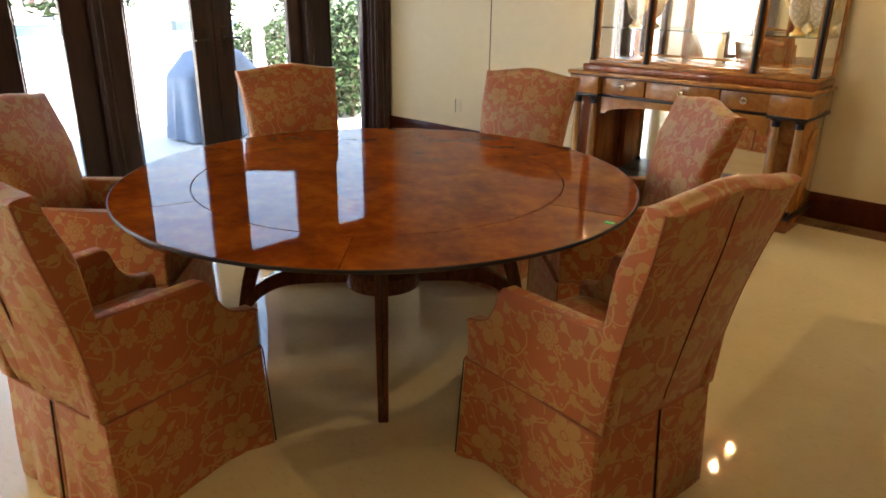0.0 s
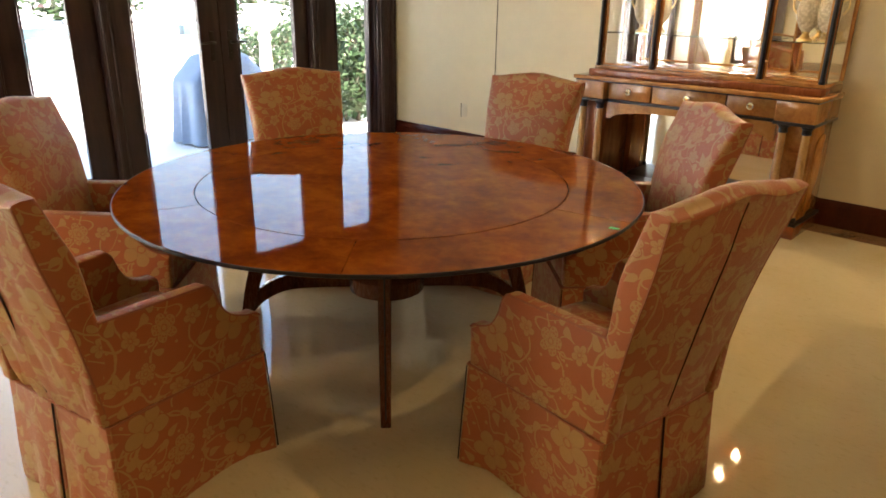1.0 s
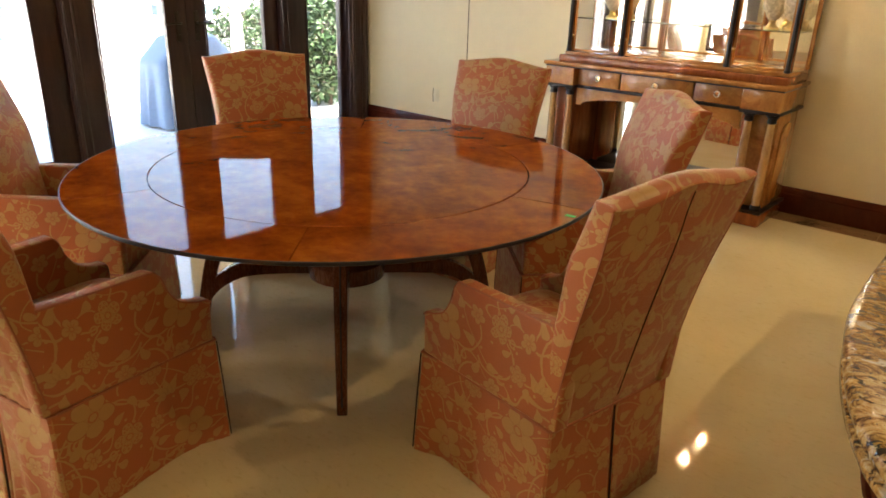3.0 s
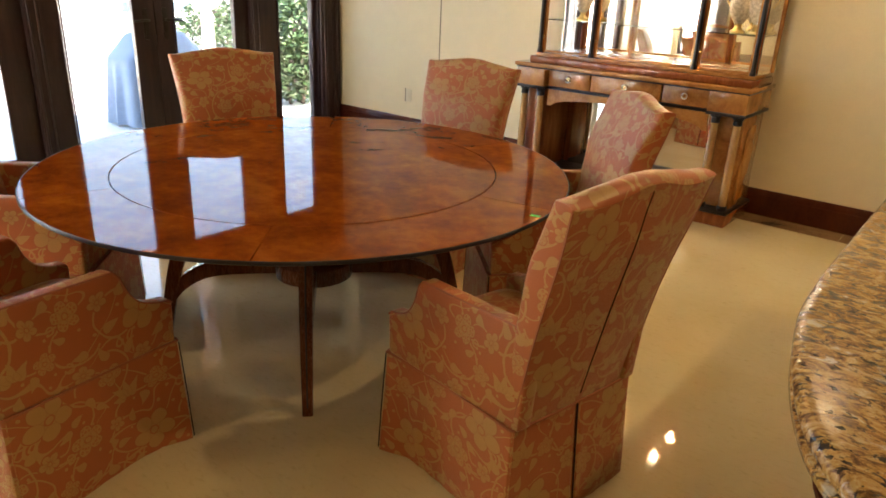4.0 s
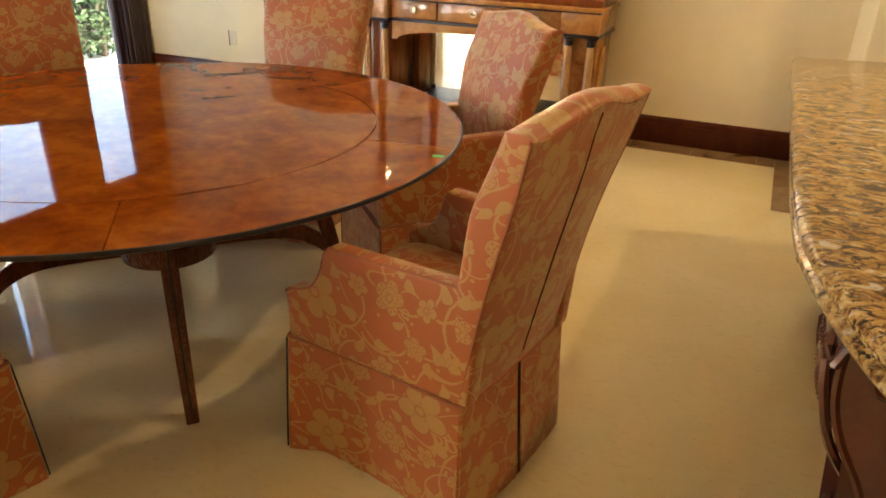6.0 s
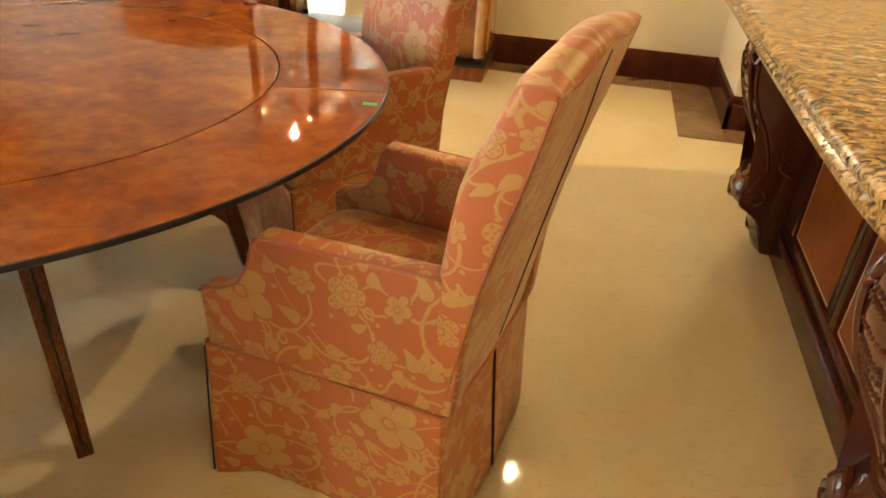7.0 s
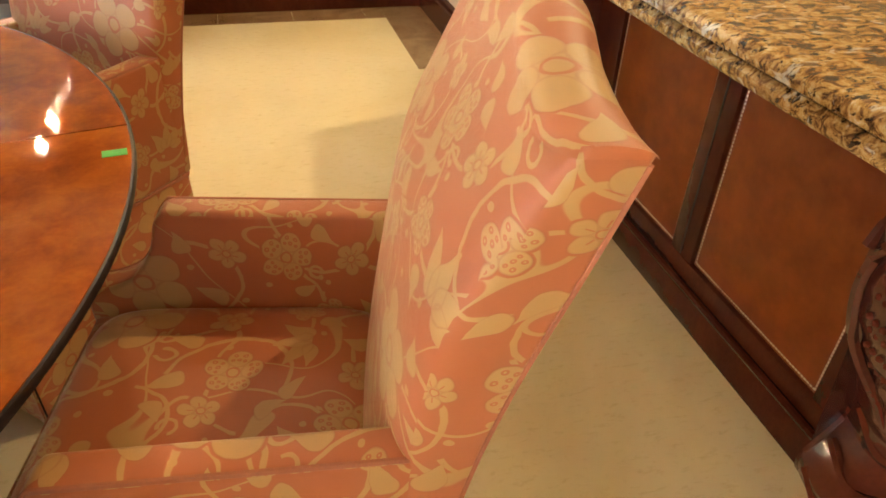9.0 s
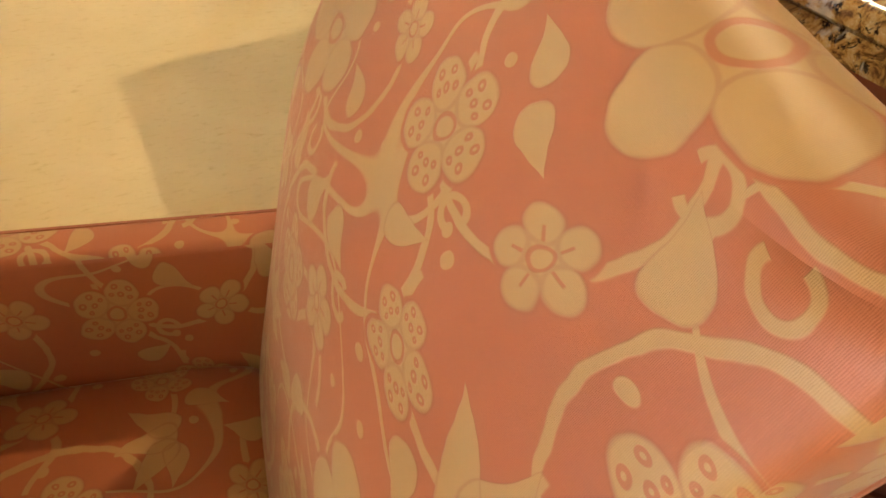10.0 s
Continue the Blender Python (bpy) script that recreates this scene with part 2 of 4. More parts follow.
def burl_material():
    """Polished mahogany burl: soft dark clouds, small curls and a fine fleck under a clear lacquer."""
    k = Tree("mahogany_burl", 0.55, Coat_Weight=0.6, Coat_Roughness=0.028, Coat_IOR=1.5, Specular_IOR_Level=0.0)
    rnd = k.node("ShaderNodeObjectInfo").outputs["Random"]
    at = k.vec("ADD", k.coords("Object"), k.vec("SCALE", (3.1, 7.7, 5.3), scale=rnd))
    cloud = k.noise(at, 5.0, 3.0, 0.5, bend=0.6)
    small = k.noise(k.vec("ADD", at, (5, 1, 2)), 24.0, 3.0, 0.6, bend=0.5)
    fleck = k.noise(at, 150.0, 2.0, 0.6)
    f = k.math("ADD", k.math("ADD", k.math("MULTIPLY", cloud, 0.55), k.math("MULTIPLY", small, 0.33)), k.math("MULTIPLY", fleck, 0.12))
    k.set("Base Color", k.ramp(f, (0.34, (0.150, 0.026, 0.005)), (0.44, (0.215, 0.042, 0.006)), (0.53, (0.275, 0.062, 0.008)), (0.66, (0.36, 0.098, 0.013))))
    return k.mat


def plain_material(name, colour, rough, metal=0.0, grain=40.0, spread=0.12, bump=0.1, **extra):
    k = Tree(name, rough, metal, **extra)
    at = k.coords("Object")
    n = k.math("ADD", k.math("MULTIPLY", k.noise(at, grain, 3.0), 0.5), k.math("MULTIPLY", k.noise(at, grain / 12, 2.0), 0.5))
    a, b = tuple(c * (1 - spread) for c in colour), tuple(min(1.0, c * (1 + spread)) for c in colour)
    k.set("Base Color", k.mix(k.step(n, 0.3, 0.7), a, b))
    k.set("Roughness", k.step(n, 0.3, 0.7, rough * 0.85, min(1.0, rough * 1.15)))
    if bump:
        k.bump(n, bump, 0.001)
    return k.mat


def marble_material(name, base, vein, pale, rough, scale=1.0):
    k = Tree(name, rough, Coat_Weight=0.3, Coat_Roughness=0.05)
    at = k.coords("Object")
    cloud = k.noise(at, 1.3 * scale, 5.0, 0.6, bend=0.8)
    fine = k.noise(k.vec("MULTIPLY", at, (1.0, 2.6, 1.0)), 22.0 * scale, 5.0, 0.7, bend=0.4)
    col = k.mix(k.step(cloud, 0.3, 0.7), base, pale)
    col = k.mix(k.step(fine, 0.52, 0.74, 0.0, 0.55), col, vein)
    col = k.mix(k.step(k.noise(at, 60.0 * scale, 3.0), 0.6, 0.75, 0.0, 0.25), col, vein)
    k.set("Base Color", col)
    k.set("Roughness", k.step(cloud, 0.2, 0.8, rough * 0.8, rough * 1.25))
    return k.mat


def granite_material():
    """Polished granite: gold and tan grain drawn out along the slab, with black flecks and pale quartz."""
    k = Tree("brown_granite", 0.22, Coat_Weight=0.25, Coat_Roughness=0.08)
    at = k.coords("Object", (0.55, 1.0, 1.0))
    a = k.noise(at, 46.0, 6.0, 0.72, bend=1.0)
    b = k.noise(k.vec("ADD", at, (4, 2, 1)), 70.0, 4.0, 0.7, bend=0.8)
    c = k.noise(k.vec("ADD", at, (9, 5, 1)), 12.0, 4.0, 0.6, bend=0.6)
    col = k.ramp(a, (0.34, (0.025, 0.013, 0.008)), (0.43, (0.15, 0.070, 0.024)), (0.51, (0.40, 0.225, 0.066)), (0.62, (0.52, 0.36, 0.16)), (0.70, (0.64, 0.56, 0.42)))
    col = k.mix(k.step(b, 0.55, 0.61), col, (0.022, 0.014, 0.011))
    col = k.mix(k.step(c, 0.52, 0.7, 0.0, 0.5), col, (0.26, 0.13, 0.045))
    white = k.noise(k.vec("ADD", at, (2, 8, 3)), 24.0, 4.0, 0.65, bend=0.8)
    col = k.mix(k.step(white, 0.58, 0.67, 0.0, 0.7), col, (0.60, 0.54, 0.44))
    k.set("Base Color", col)
    return k.mat


def leather_material():
    k = Tree("tan_leather", 0.45, Specular_IOR_Level=0.2)
    at = k.coords("Object")
    n = k.noise(at, 14.0, 5.0, 0.6)
    g = k.node("ShaderNodeTexVoronoi", Vector=at, Scale=420.0).outputs["Distance"]
    k.set("Base Color", k.ramp(n, (0.3, (0.17, 0.035, 0.006)), (0.7, (0.26, 0.064, 0.010))))
    k.bump(g, 0.25, 0.0006)
    return k.mat


def leaf_material():
    k = Tree("hedge_leaf", 0.5)
    rnd = k.node("ShaderNodeNewGeometry").outputs["Random Per Island"]
    k.set("Base Color", k.ramp(rnd, (0.0, (0.018, 0.045, 0.014)), (0.7, (0.04, 0.09, 0.028)), (0.9, (0.06, 0.11, 0.04)), (1.0, (0.09, 0.03, 0.06))))
    return k.mat


def glass_material(name, tint=(1, 1, 1)):
    k = Tree(name, 0.0, Transmission_Weight=1.0, IOR=1.45)
    k.set("Base Color", tint)
    return k.mat


M = dict(
    fabric=fabric_material(),
    welt=plain_material("rust_welt", (0.36, 0.12, 0.06), 0.7, grain=300),
    # near-black colour standing for the shade inside seams, pleats and gaps
    slit=plain_material("gap_shade", (0.03, 0.012, 0.008), 0.9, grain=200),
    burl=burl_material(),
    tablewood=wood_material("dark_mahogany", (0.06, 0.016, 0.007), (0.12, 0.033, 0.012), (0.19, 0.058, 0.020), 5.0, (6, 6, 0.7), 0.25, 0.4, 0.3),
    ebony=plain_material("ebonised_edge", (0.010, 0.005, 0.004), 0.4, grain=60),
    maple=wood_material("honey_burl", (0.24, 0.085, 0.022), (0.44, 0.185, 0.052), (0.58, 0.29, 0.095), 5.0, rough=0.16, coat=0.6, burl=1.2),
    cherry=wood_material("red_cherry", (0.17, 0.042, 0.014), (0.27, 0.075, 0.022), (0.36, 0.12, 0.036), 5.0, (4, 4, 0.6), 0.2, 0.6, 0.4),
    column=wood_material("pale_burl_column", (0.30, 0.15, 0.06), (0.48, 0.27, 0.11), (0.60, 0.38, 0.18), 9.0, (1, 1, 0.4), 0.18, 0.6, 0.8),
    walnut=wood_material("dark_walnut", (0.042, 0.008, 0.004), (0.065, 0.013, 0.006), (0.090, 0.019, 0.008), 4.0, (3, 3, 1.5), 0.2, 0.2, 0.3, spec=0.12, relief=0.0),
    carved=plain_material("carved_dark_wood", (0.085, 0.019, 0.011), 0.16, grain=90, bump=0.5, Coat_Weight=0.5),
    frame=wood_material("door_wood", (0.022, 0.010, 0.010), (0.040, 0.018, 0.017), (0.06, 0.028, 0.026), 4.0, (5, 5, 0.4), 0.35, 0.1, 0.3),
    wall=plain_material("cream_paint", (0.67, 0.57, 0.38), 0.42, grain=120, spread=0.025, bump=0.06),
    ceiling=plain_material("warm_white_paint", (0.72, 0.63, 0.46), 0.7, grain=100, spread=0.02),
    floor=marble_material("cream_marble", (0.69, 0.57, 0.33), (0.55, 0.43, 0.22), (0.75, 0.64, 0.41), 0.036),
    border=marble_material("brown_marble", (0.20, 0.115, 0.055), (0.11, 0.06, 0.03), (0.30, 0.19, 0.10), 0.14, 2.5),
    granite=granite_material(),
    leather=leather_material(),
    thread=plain_material("pale_thread", (0.72, 0.62, 0.48), 0.8),
    brass=plain_material("brass", (0.80, 0.60, 0.30), 0.22, 1.0, grain=50, bump=0),
    silver=plain_material("pale_brass", (0.86, 0.76, 0.58), 0.2, 1.0, grain=50, bump=0),
    iron=plain_material("dark_bronze", (0.05, 0.04, 0.035), 0.35, 1.0),
    mirror=plain_material("mirror_glass", (0.90, 0.90, 0.88), 0.015, 1.0, grain=3, spread=0.01, bump=0),
    glass=glass_material("clear_glass"),
    shelfglass=glass_material("green_glass", (0.80, 0.93, 0.88)),
    porcelain=plain_material("painted_porcelain", (0.62, 0.52, 0.36), 0.2, grain=70, spread=0.45, bump=0),
    gilt=plain_material("gilt", (0.78, 0.56, 0.22), 0.3, 1.0, grain=60, spread=0.2),
    plate=plain_material("switch_plate", (0.62, 0.55, 0.40), 0.4, grain=60, spread=0.03),
    green=plain_material("green_sticker", (0.10, 0.50, 0.08), 0.6, grain=50, spread=0.05),
    patio=plain_material("pale_paving", (0.78, 0.75, 0.69), 0.7, grain=20, spread=0.08),
    stone=plain_material("pale_stone", (0.62, 0.57, 0.49), 0.75, grain=30, spread=0.1, bump=0.3),
    cover=plain_material("blue_grey_cover", (0.19, 0.26, 0.37), 0.6, grain=30, spread=0.12, bump=0.2),
    leaf=leaf_material(),
    drape=plain_material("lilac_grey_drape", (0.30, 0.27, 0.30), 0.8, grain=200, spread=0.08),
    bark=plain_material("bark", (0.10, 0.07, 0.05), 0.9, grain=40, spread=0.3),
    poolwall=plain_material("dark_pool_tile", (0.05, 0.10, 0.13), 0.4, grain=14, spread=0.3),
    pool=plain_material("pool_water", (0.12, 0.30, 0.38), 0.08, grain=5, bump=0.2),
)
lampglow = Tree("lamp_glow", 0.5, Emission_Color=(1.0, 0.78, 0.5), Emission_Strength=25.0)
M["glow"] = lampglow.mat


# ---- building blocks ----
def link(name, bm, material, parent=None, label="", smooth=True, uv=False, sharp=38, wrap=False):
    """Turns a bmesh into one mesh object."""
    bmesh.ops.recalc_face_normals(bm, faces=bm.faces)
    if uv:
        layer = bm.loops.layers.uv.new("UVMap")
        for f in bm.faces:
            n = f.normal
            ax = max(range(3), key=lambda i: abs(n[i]))
            for l in f.loops:
                c = l.vert.co
                if wrap and (n.y > 0.3 or n.z > 0.5) and abs(n.x) < 0.8:
                    l[layer].uv = (c.x, c.z - 0.8 * c.y)
                    continue
                if wrap and ax == 0:
                    face_y = lerp_table(c.z, BACK_FRONT)
                    l[layer].uv = (c.x + math.copysign(face_y - c.y, c.x), c.z - 0.8 * face_y)
                    continue
                l[layer].uv = ((c.y + 0.37, c.z), (c.x, c.z), (c.x, c.y + 0.61))[ax]
    for f in bm.faces:
        f.smooth = smooth
    me = bpy.data.meshes.new(name)
    bm.to_mesh(me)
    bm.free()
    me.materials.append(M[material])
    if smooth:
        me.set_sharp_from_angle(angle=radians(sharp))
    ob = new(name, me)
    if parent is not None:
        ob.parent = parent
    if label:
        ob["label"] = label
    return ob


def part(name, bm, material, parent, label="", smooth=True, uv=False, sharp=38, wrap=False):
    return link(name, bm, material, parent, label, smooth, uv, sharp, wrap)


def thing(name, label, category, m=None, group="", kind=""):
    """An empty at the base of a thing that carries its parts."""
    ob = tagged(new(name), label, category, group, kind)
    if m is not None:
        ob.matrix_world = m
    return ob


def box(x0, x1, y0, y1, z0, z1, bevel=0.0, segments=2, bm=None):
    own = bmesh.new()
    bmesh.ops.create_cube(own, size=1.0)
    for v in own.verts:
        v.co = Vector((x0 + (v.co.x + 0.5) * (x1 - x0), y0 + (v.co.y + 0.5) * (y1 - y0), z0 + (v.co.z + 0.5) * (z1 - z0)))
    if bevel:
        bmesh.ops.bevel(own, geom=own.edges[:], offset=bevel, segments=segments, affect="EDGES", profile=0.5)
    return join(bm, own) if bm is not None else own


def join(bm, other):
    me = bpy.data.meshes.new("tmp")
    other.to_mesh(me)
    other.free()
    bm.from_mesh(me)
    bpy.data.meshes.remove(me)
    return bm


def rings(rows, closed=True, caps=True):
    """A skin over rows of points, each row a ring of the same length."""
    bm = bmesh.new()
    vs = [[bm.verts.new(p) for p in row] for row in rows]
    n = len(rows[0])
    for a, b in zip(vs, vs[1:]):
        for i in range(n if closed else n - 1):
            j = (i + 1) % n
            bm.faces.new((a[i], a[j], b[j], b[i]))
    if caps:
        bm.faces.new(vs[0])
        bm.faces.new(vs[-1])
    return bm


def lathe(profile, sides=24, at=(0, 0, 0)):
    rows = [[(at[0] + r * math.cos(2 * math.pi * i / sides), at[1] + r * math.sin(2 * math.pi * i / sides), at[2] + z) for i in range(sides)] for r, z in profile]
    return rings(rows)


def prism(outline, axis, a, b, bevel=0.0):
    """A flat outline pushed along an axis from a to b. Outline in the other two axes, in x, y, z order."""
    def at(p, d):
        q = list(p)
        q.insert(axis, d)
        return q
    bm = rings([[at(p, a) for p in outline], [at(p, b) for p in outline]])
    if bevel:
        bmesh.ops.recalc_face_normals(bm, faces=bm.faces)
        sharp = [e for e in bm.edges if len(e.link_faces) == 2 and e.calc_face_angle() > 0.6]
        bmesh.ops.bevel(bm, geom=sharp, offset=bevel, segments=2, affect="EDGES", profile=0.5)
    return bm


def tube(points, radius, sides=8, closed=False, taper=None):
    pts = [Vector(p) for p in points]
    n = len(pts)
    rows = []
    up = Vector((0, 0, 1))
    for i, p in enumerate(pts):
        d = (pts[(i + 1) % n] - pts[i - 1]) if closed else (pts[min(i + 1, n - 1)] - pts[max(i - 1, 0)])
        d.normalize()
        side = d.cross(up if abs(d.z) < 0.95 else Vector((1, 0, 0))).normalized()
        top = side.cross(d)
        r = radius * (taper[i] if taper else 1)
        rows.append([p + side * r * math.cos(2 * math.pi * k / sides) + top * r * math.sin(2 * math.pi * k / sides) for k in range(sides)])
    if closed:
        rows.append(rows[0])
    bm = rings(rows, caps=not closed)
    if closed:
        bmesh.ops.remove_doubles(bm, verts=bm.verts, dist=1e-6)
    return bm


def curve_through(points, steps):
    """Points of a smooth line through the given ones."""
    p = [Vector(q) for q in points]
    p = [p[0] * 2 - p[1]] + p + [p[-1] * 2 - p[-2]]
    out = []
    for i in range(1, len(p) - 2):
        for s in range(steps):
            t = s / steps
            a, b, c, d = p[i - 1:i + 3]
            out.append(0.5 * (2 * b + (c - a) * t + (2 * a - 5 * b + 4 * c - d) * t * t + (3 * b - 3 * c + d - a) * t ** 3))
    return out + [p[-2]]


def lerp_table(x, table):
    """A smooth curve through the table's pairs."""
    n = len(table)
    if x <= table[0][0]:
        return table[0][1]
    for i in range(n - 1):
        (x0, y0), (x1, y1) = table[i], table[i + 1]
        if x <= x1:
            m0 = (y1 - table[max(i - 1, 0)][1]) / (x1 - table[max(i - 1, 0)][0])
            m1 = (table[min(i + 2, n - 1)][1] - y0) / (table[min(i + 2, n - 1)][0] - x0)
            h = x1 - x0
            t = (x - x0) / h
            return (2 * t ** 3 - 3 * t * t + 1) * y0 + (t ** 3 - 2 * t * t + t) * h * m0 + (3 * t * t - 2 * t ** 3) * y1 + (t ** 3 - t * t) * h * m1
    return table[-1][1]


# ---- the room ----
WEST, NORTH, EAST, SOUTH = -3.40, 3.27, 6.2, -5.6

floor = tagged(link("floor", box(WEST - 0.02, EAST, SOUTH, NORTH, -0.12, 0.0), "floor", smooth=False), "polished cream marble floor with a brown stone border", "floor", kind="structure")
tagged(link("ceiling", box(WEST - 0.2, EAST + 0.2, SOUTH - 0.2, NORTH + 0.2, CEILING, CEILING + 0.15), "ceiling", smooth=False), "plain white painted ceiling", "ceiling", kind="structure")
wall_north = tagged(link("wall_north", box(WEST - 0.2, 2.24, NORTH, NORTH + 0.2, -0.1, CEILING), "wall", smooth=False), "cream painted wall with a flush panel seam", "wall", kind="structure")
tagged(link("wall_pier", box(2.24, EAST + 0.2, 2.475, NORTH + 0.2, -0.1, CEILING, 0.006), "wall", smooth=False), "cream painted wall pier standing forward", "wall", kind="structure")
tagged(link("wall_east", box(EAST, EAST + 0.2, SOUTH, 2.475, -0.1, CEILING), "wall", smooth=False), "plain cream painted wall", "wall", kind="structure")
bm = box(WEST - 0.2, -3.32, SOUTH - 0.2, SOUTH, -0.1, CEILING)
box(-2.53, EAST + 0.2, SOUTH - 0.2, SOUTH, -0.1, CEILING, bm=bm)
box(-3.32, -2.53, SOUTH - 0.2, SOUTH, 2.55, CEILING, bm=bm)
box(-3.32, -2.53, SOUTH - 0.2, SOUTH, -0.1, 0.25, bm=bm)
tagged(link("wall_south", bm, "wall", smooth=False), "cream painted wall with one tall window", "wall", kind="structure")
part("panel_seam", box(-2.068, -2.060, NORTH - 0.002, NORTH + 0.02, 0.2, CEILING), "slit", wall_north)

# the west wall, with one opening for the glazed doors
DOOR_S, DOOR_N, DOOR_H = -1.72, 3.05, 2.62
bm = box(WEST - 0.2, WEST, DOOR_N, NORTH, -0.1, CEILING)
box(WEST - 0.2, WEST, -2.0, DOOR_S, -0.1, CEILING, bm=bm)
box(WEST - 0.2, WEST, SOUTH, -3.37, -0.1, CEILING, bm=bm)
box(WEST - 0.2, WEST, -3.37, -2.0, DOOR_H, CEILING, bm=bm)
box(WEST - 0.2, WEST, DOOR_S, DOOR_N, DOOR_H, CEILING, bm=bm)
tagged(link("wall_west", bm, "wall", smooth=False), "cream painted wall around the glazed doors", "wall", kind="structure")

# skirting boards, with a moulded top
SKIRT = [(0.0, 0.0), (0.022, 0.0), (0.022, 0.135), (0.017, 0.142), (0.017, 0.150), (0.012, 0.168), (0.004, 0.182), (0.0, 0.184)]


def skirting(name, run, a, b, wall_at, sign):
    """Along x (run 0) or y (run 1) from a to b; sign is the way it stands out from the wall."""
    rows = []
    for d in (a, b):
        row = []
        for out, z in SKIRT:
            q = wall_at + sign * out
            row.append((d, q, z) if run == 0 else (q, d, z))
        rows.append(row)
    return tagged(link(name, rings(rows), "walnut", smooth=False), "dark stained wooden skirting board", "skirting board", kind="structure")


skirting("baseboard_north", 0, WEST, 2.24, NORTH, -1)
skirting("baseboard_pier_side", 1, 2.453, NORTH, 2.24, -1)
skirting("baseboard_pier_front", 0, 2.218, EAST, 2.475, -1)
skirting("baseboard_south", 0, WEST, EAST, SOUTH, 1)
skirting("baseboard_east", 1, SOUTH, 2.475, EAST, -1)

# glazed doors: two side lights, a pair of leaves in the middle, and a further pane
GLASS = {2: (-0.19, 0.135), 3: (0.575, 1.14), 4: (1.475, 2.075), 5: (2.535, 2.965)}


def glazed_unit(name, label, y0, y1, glass, sill=0.075):
    unit = thing(name, label, "glazed door", kind="structure")
    x0, x1 = WEST - 0.115, WEST - 0.045
    g0, g1 = glass
    part("stile", box(x0, x1, y0, g0, 0.012, DOOR_H - 0.09, 0.004), "frame", unit)
    part("stile", box(x0, x1, g1, y1, 0.012, DOOR_H - 0.09, 0.004), "frame", unit)
    part("bottom_rail", box(x0, x1, g0, g1, 0.012, sill, 0.004), "frame", unit)
    part("top_rail", box(x0, x1, g0, g1, DOOR_H - 0.21, DOOR_H - 0.09, 0.004), "frame", unit)
    pane = part("pane", box(WEST - 0.085, WEST - 0.077, g0 - 0.008, g1 + 0.008, sill - 0.008, DOOR_H - 0.20), "glass", unit, smooth=False)
    pane.visible_shadow = False
    for a, b, c, d in ((g0, g0 + 0.014, sill, DOOR_H - 0.21), (g1 - 0.014, g1, sill, DOOR_H - 0.21), (g0 + 0.014, g1 - 0.014, sill, sill + 0.014), (g0 + 0.014, g1 - 0.014, DOOR_H - 0.224, DOOR_H - 0.21)):
        part("glazing_bead", box(WEST - 0.05, WEST - 0.036, a, b, c, d, 0.003), "frame", unit)
    return unit


glazed_unit("window_1", "tall narrow side light in a dark wooden frame", 2.315, 2.995, GLASS[5])
leaf_n = glazed_unit("door_1", "closed french door leaf of dark wood and clear glass", 1.318, 2.215, GLASS[4])
leaf_s = glazed_unit("door_2", "closed french door leaf of dark wood and clear glass", 0.420, 1.312, GLASS[3])
glazed_unit("window_2", "tall side light in a dark wooden frame", -0.36, 0.320, GLASS[2])
glazed_unit("window_3", "tall side light in a dark wooden frame", -1.68, -0.46, (-1.55, -0.60))


glazed_unit("window_4", "tall glazed leaf in a dark wooden frame", -2.67, -2.01, (-2.55, -2.13))
glazed_unit("window_5", "tall glazed leaf in a dark wooden frame", -3.36, -2.70, (-3.24, -2.82))


def south_window():
    w = thing("window_6", "tall dark framed window at the far end of the room", "window", kind="structure")
    for a, b, c, d in ((-3.315, -3.25, 0.255, 2.545), (-2.60, -2.535, 0.255, 2.545), (-3.25, -2.60, 0.255, 0.33), (-3.25, -2.60, 2.47, 2.545)):
        part("frame_bar", box(a, b, SOUTH - 0.14, SOUTH - 0.05, c, d, 0.004), "frame", w)
    for a, b in ((-3.255, -2.595),):
        pane = part("pane", box(a, b, SOUTH - 0.10, SOUTH - 0.092, 0.325, 2.475), "glass", w, smooth=False)
        pane.visible_shadow = False


south_window()


def curtain(m, width):
    c = thing("curtain", "long lilac-grey curtain hanging in folds beside the window", "curtain", m)
    n = 60
    rows = []
    for z in (0.015, 0.6, 1.4, 2.2, 2.62):
        front = [(width * i / n, 0.05 + 0.035 * math.sin(i * 0.95 + 0.4 * math.sin(i * 0.3)) * (1.15 - z * 0.15), z) for i in range(n + 1)]
        rows.append(front + [(x, y - 0.006, z) for x, y, z in reversed(front)])
    part("cloth", rings(rows), "drape", c)
    return c


curtain(pose(-2.83, SOUTH + 0.03, 0), 0.42)


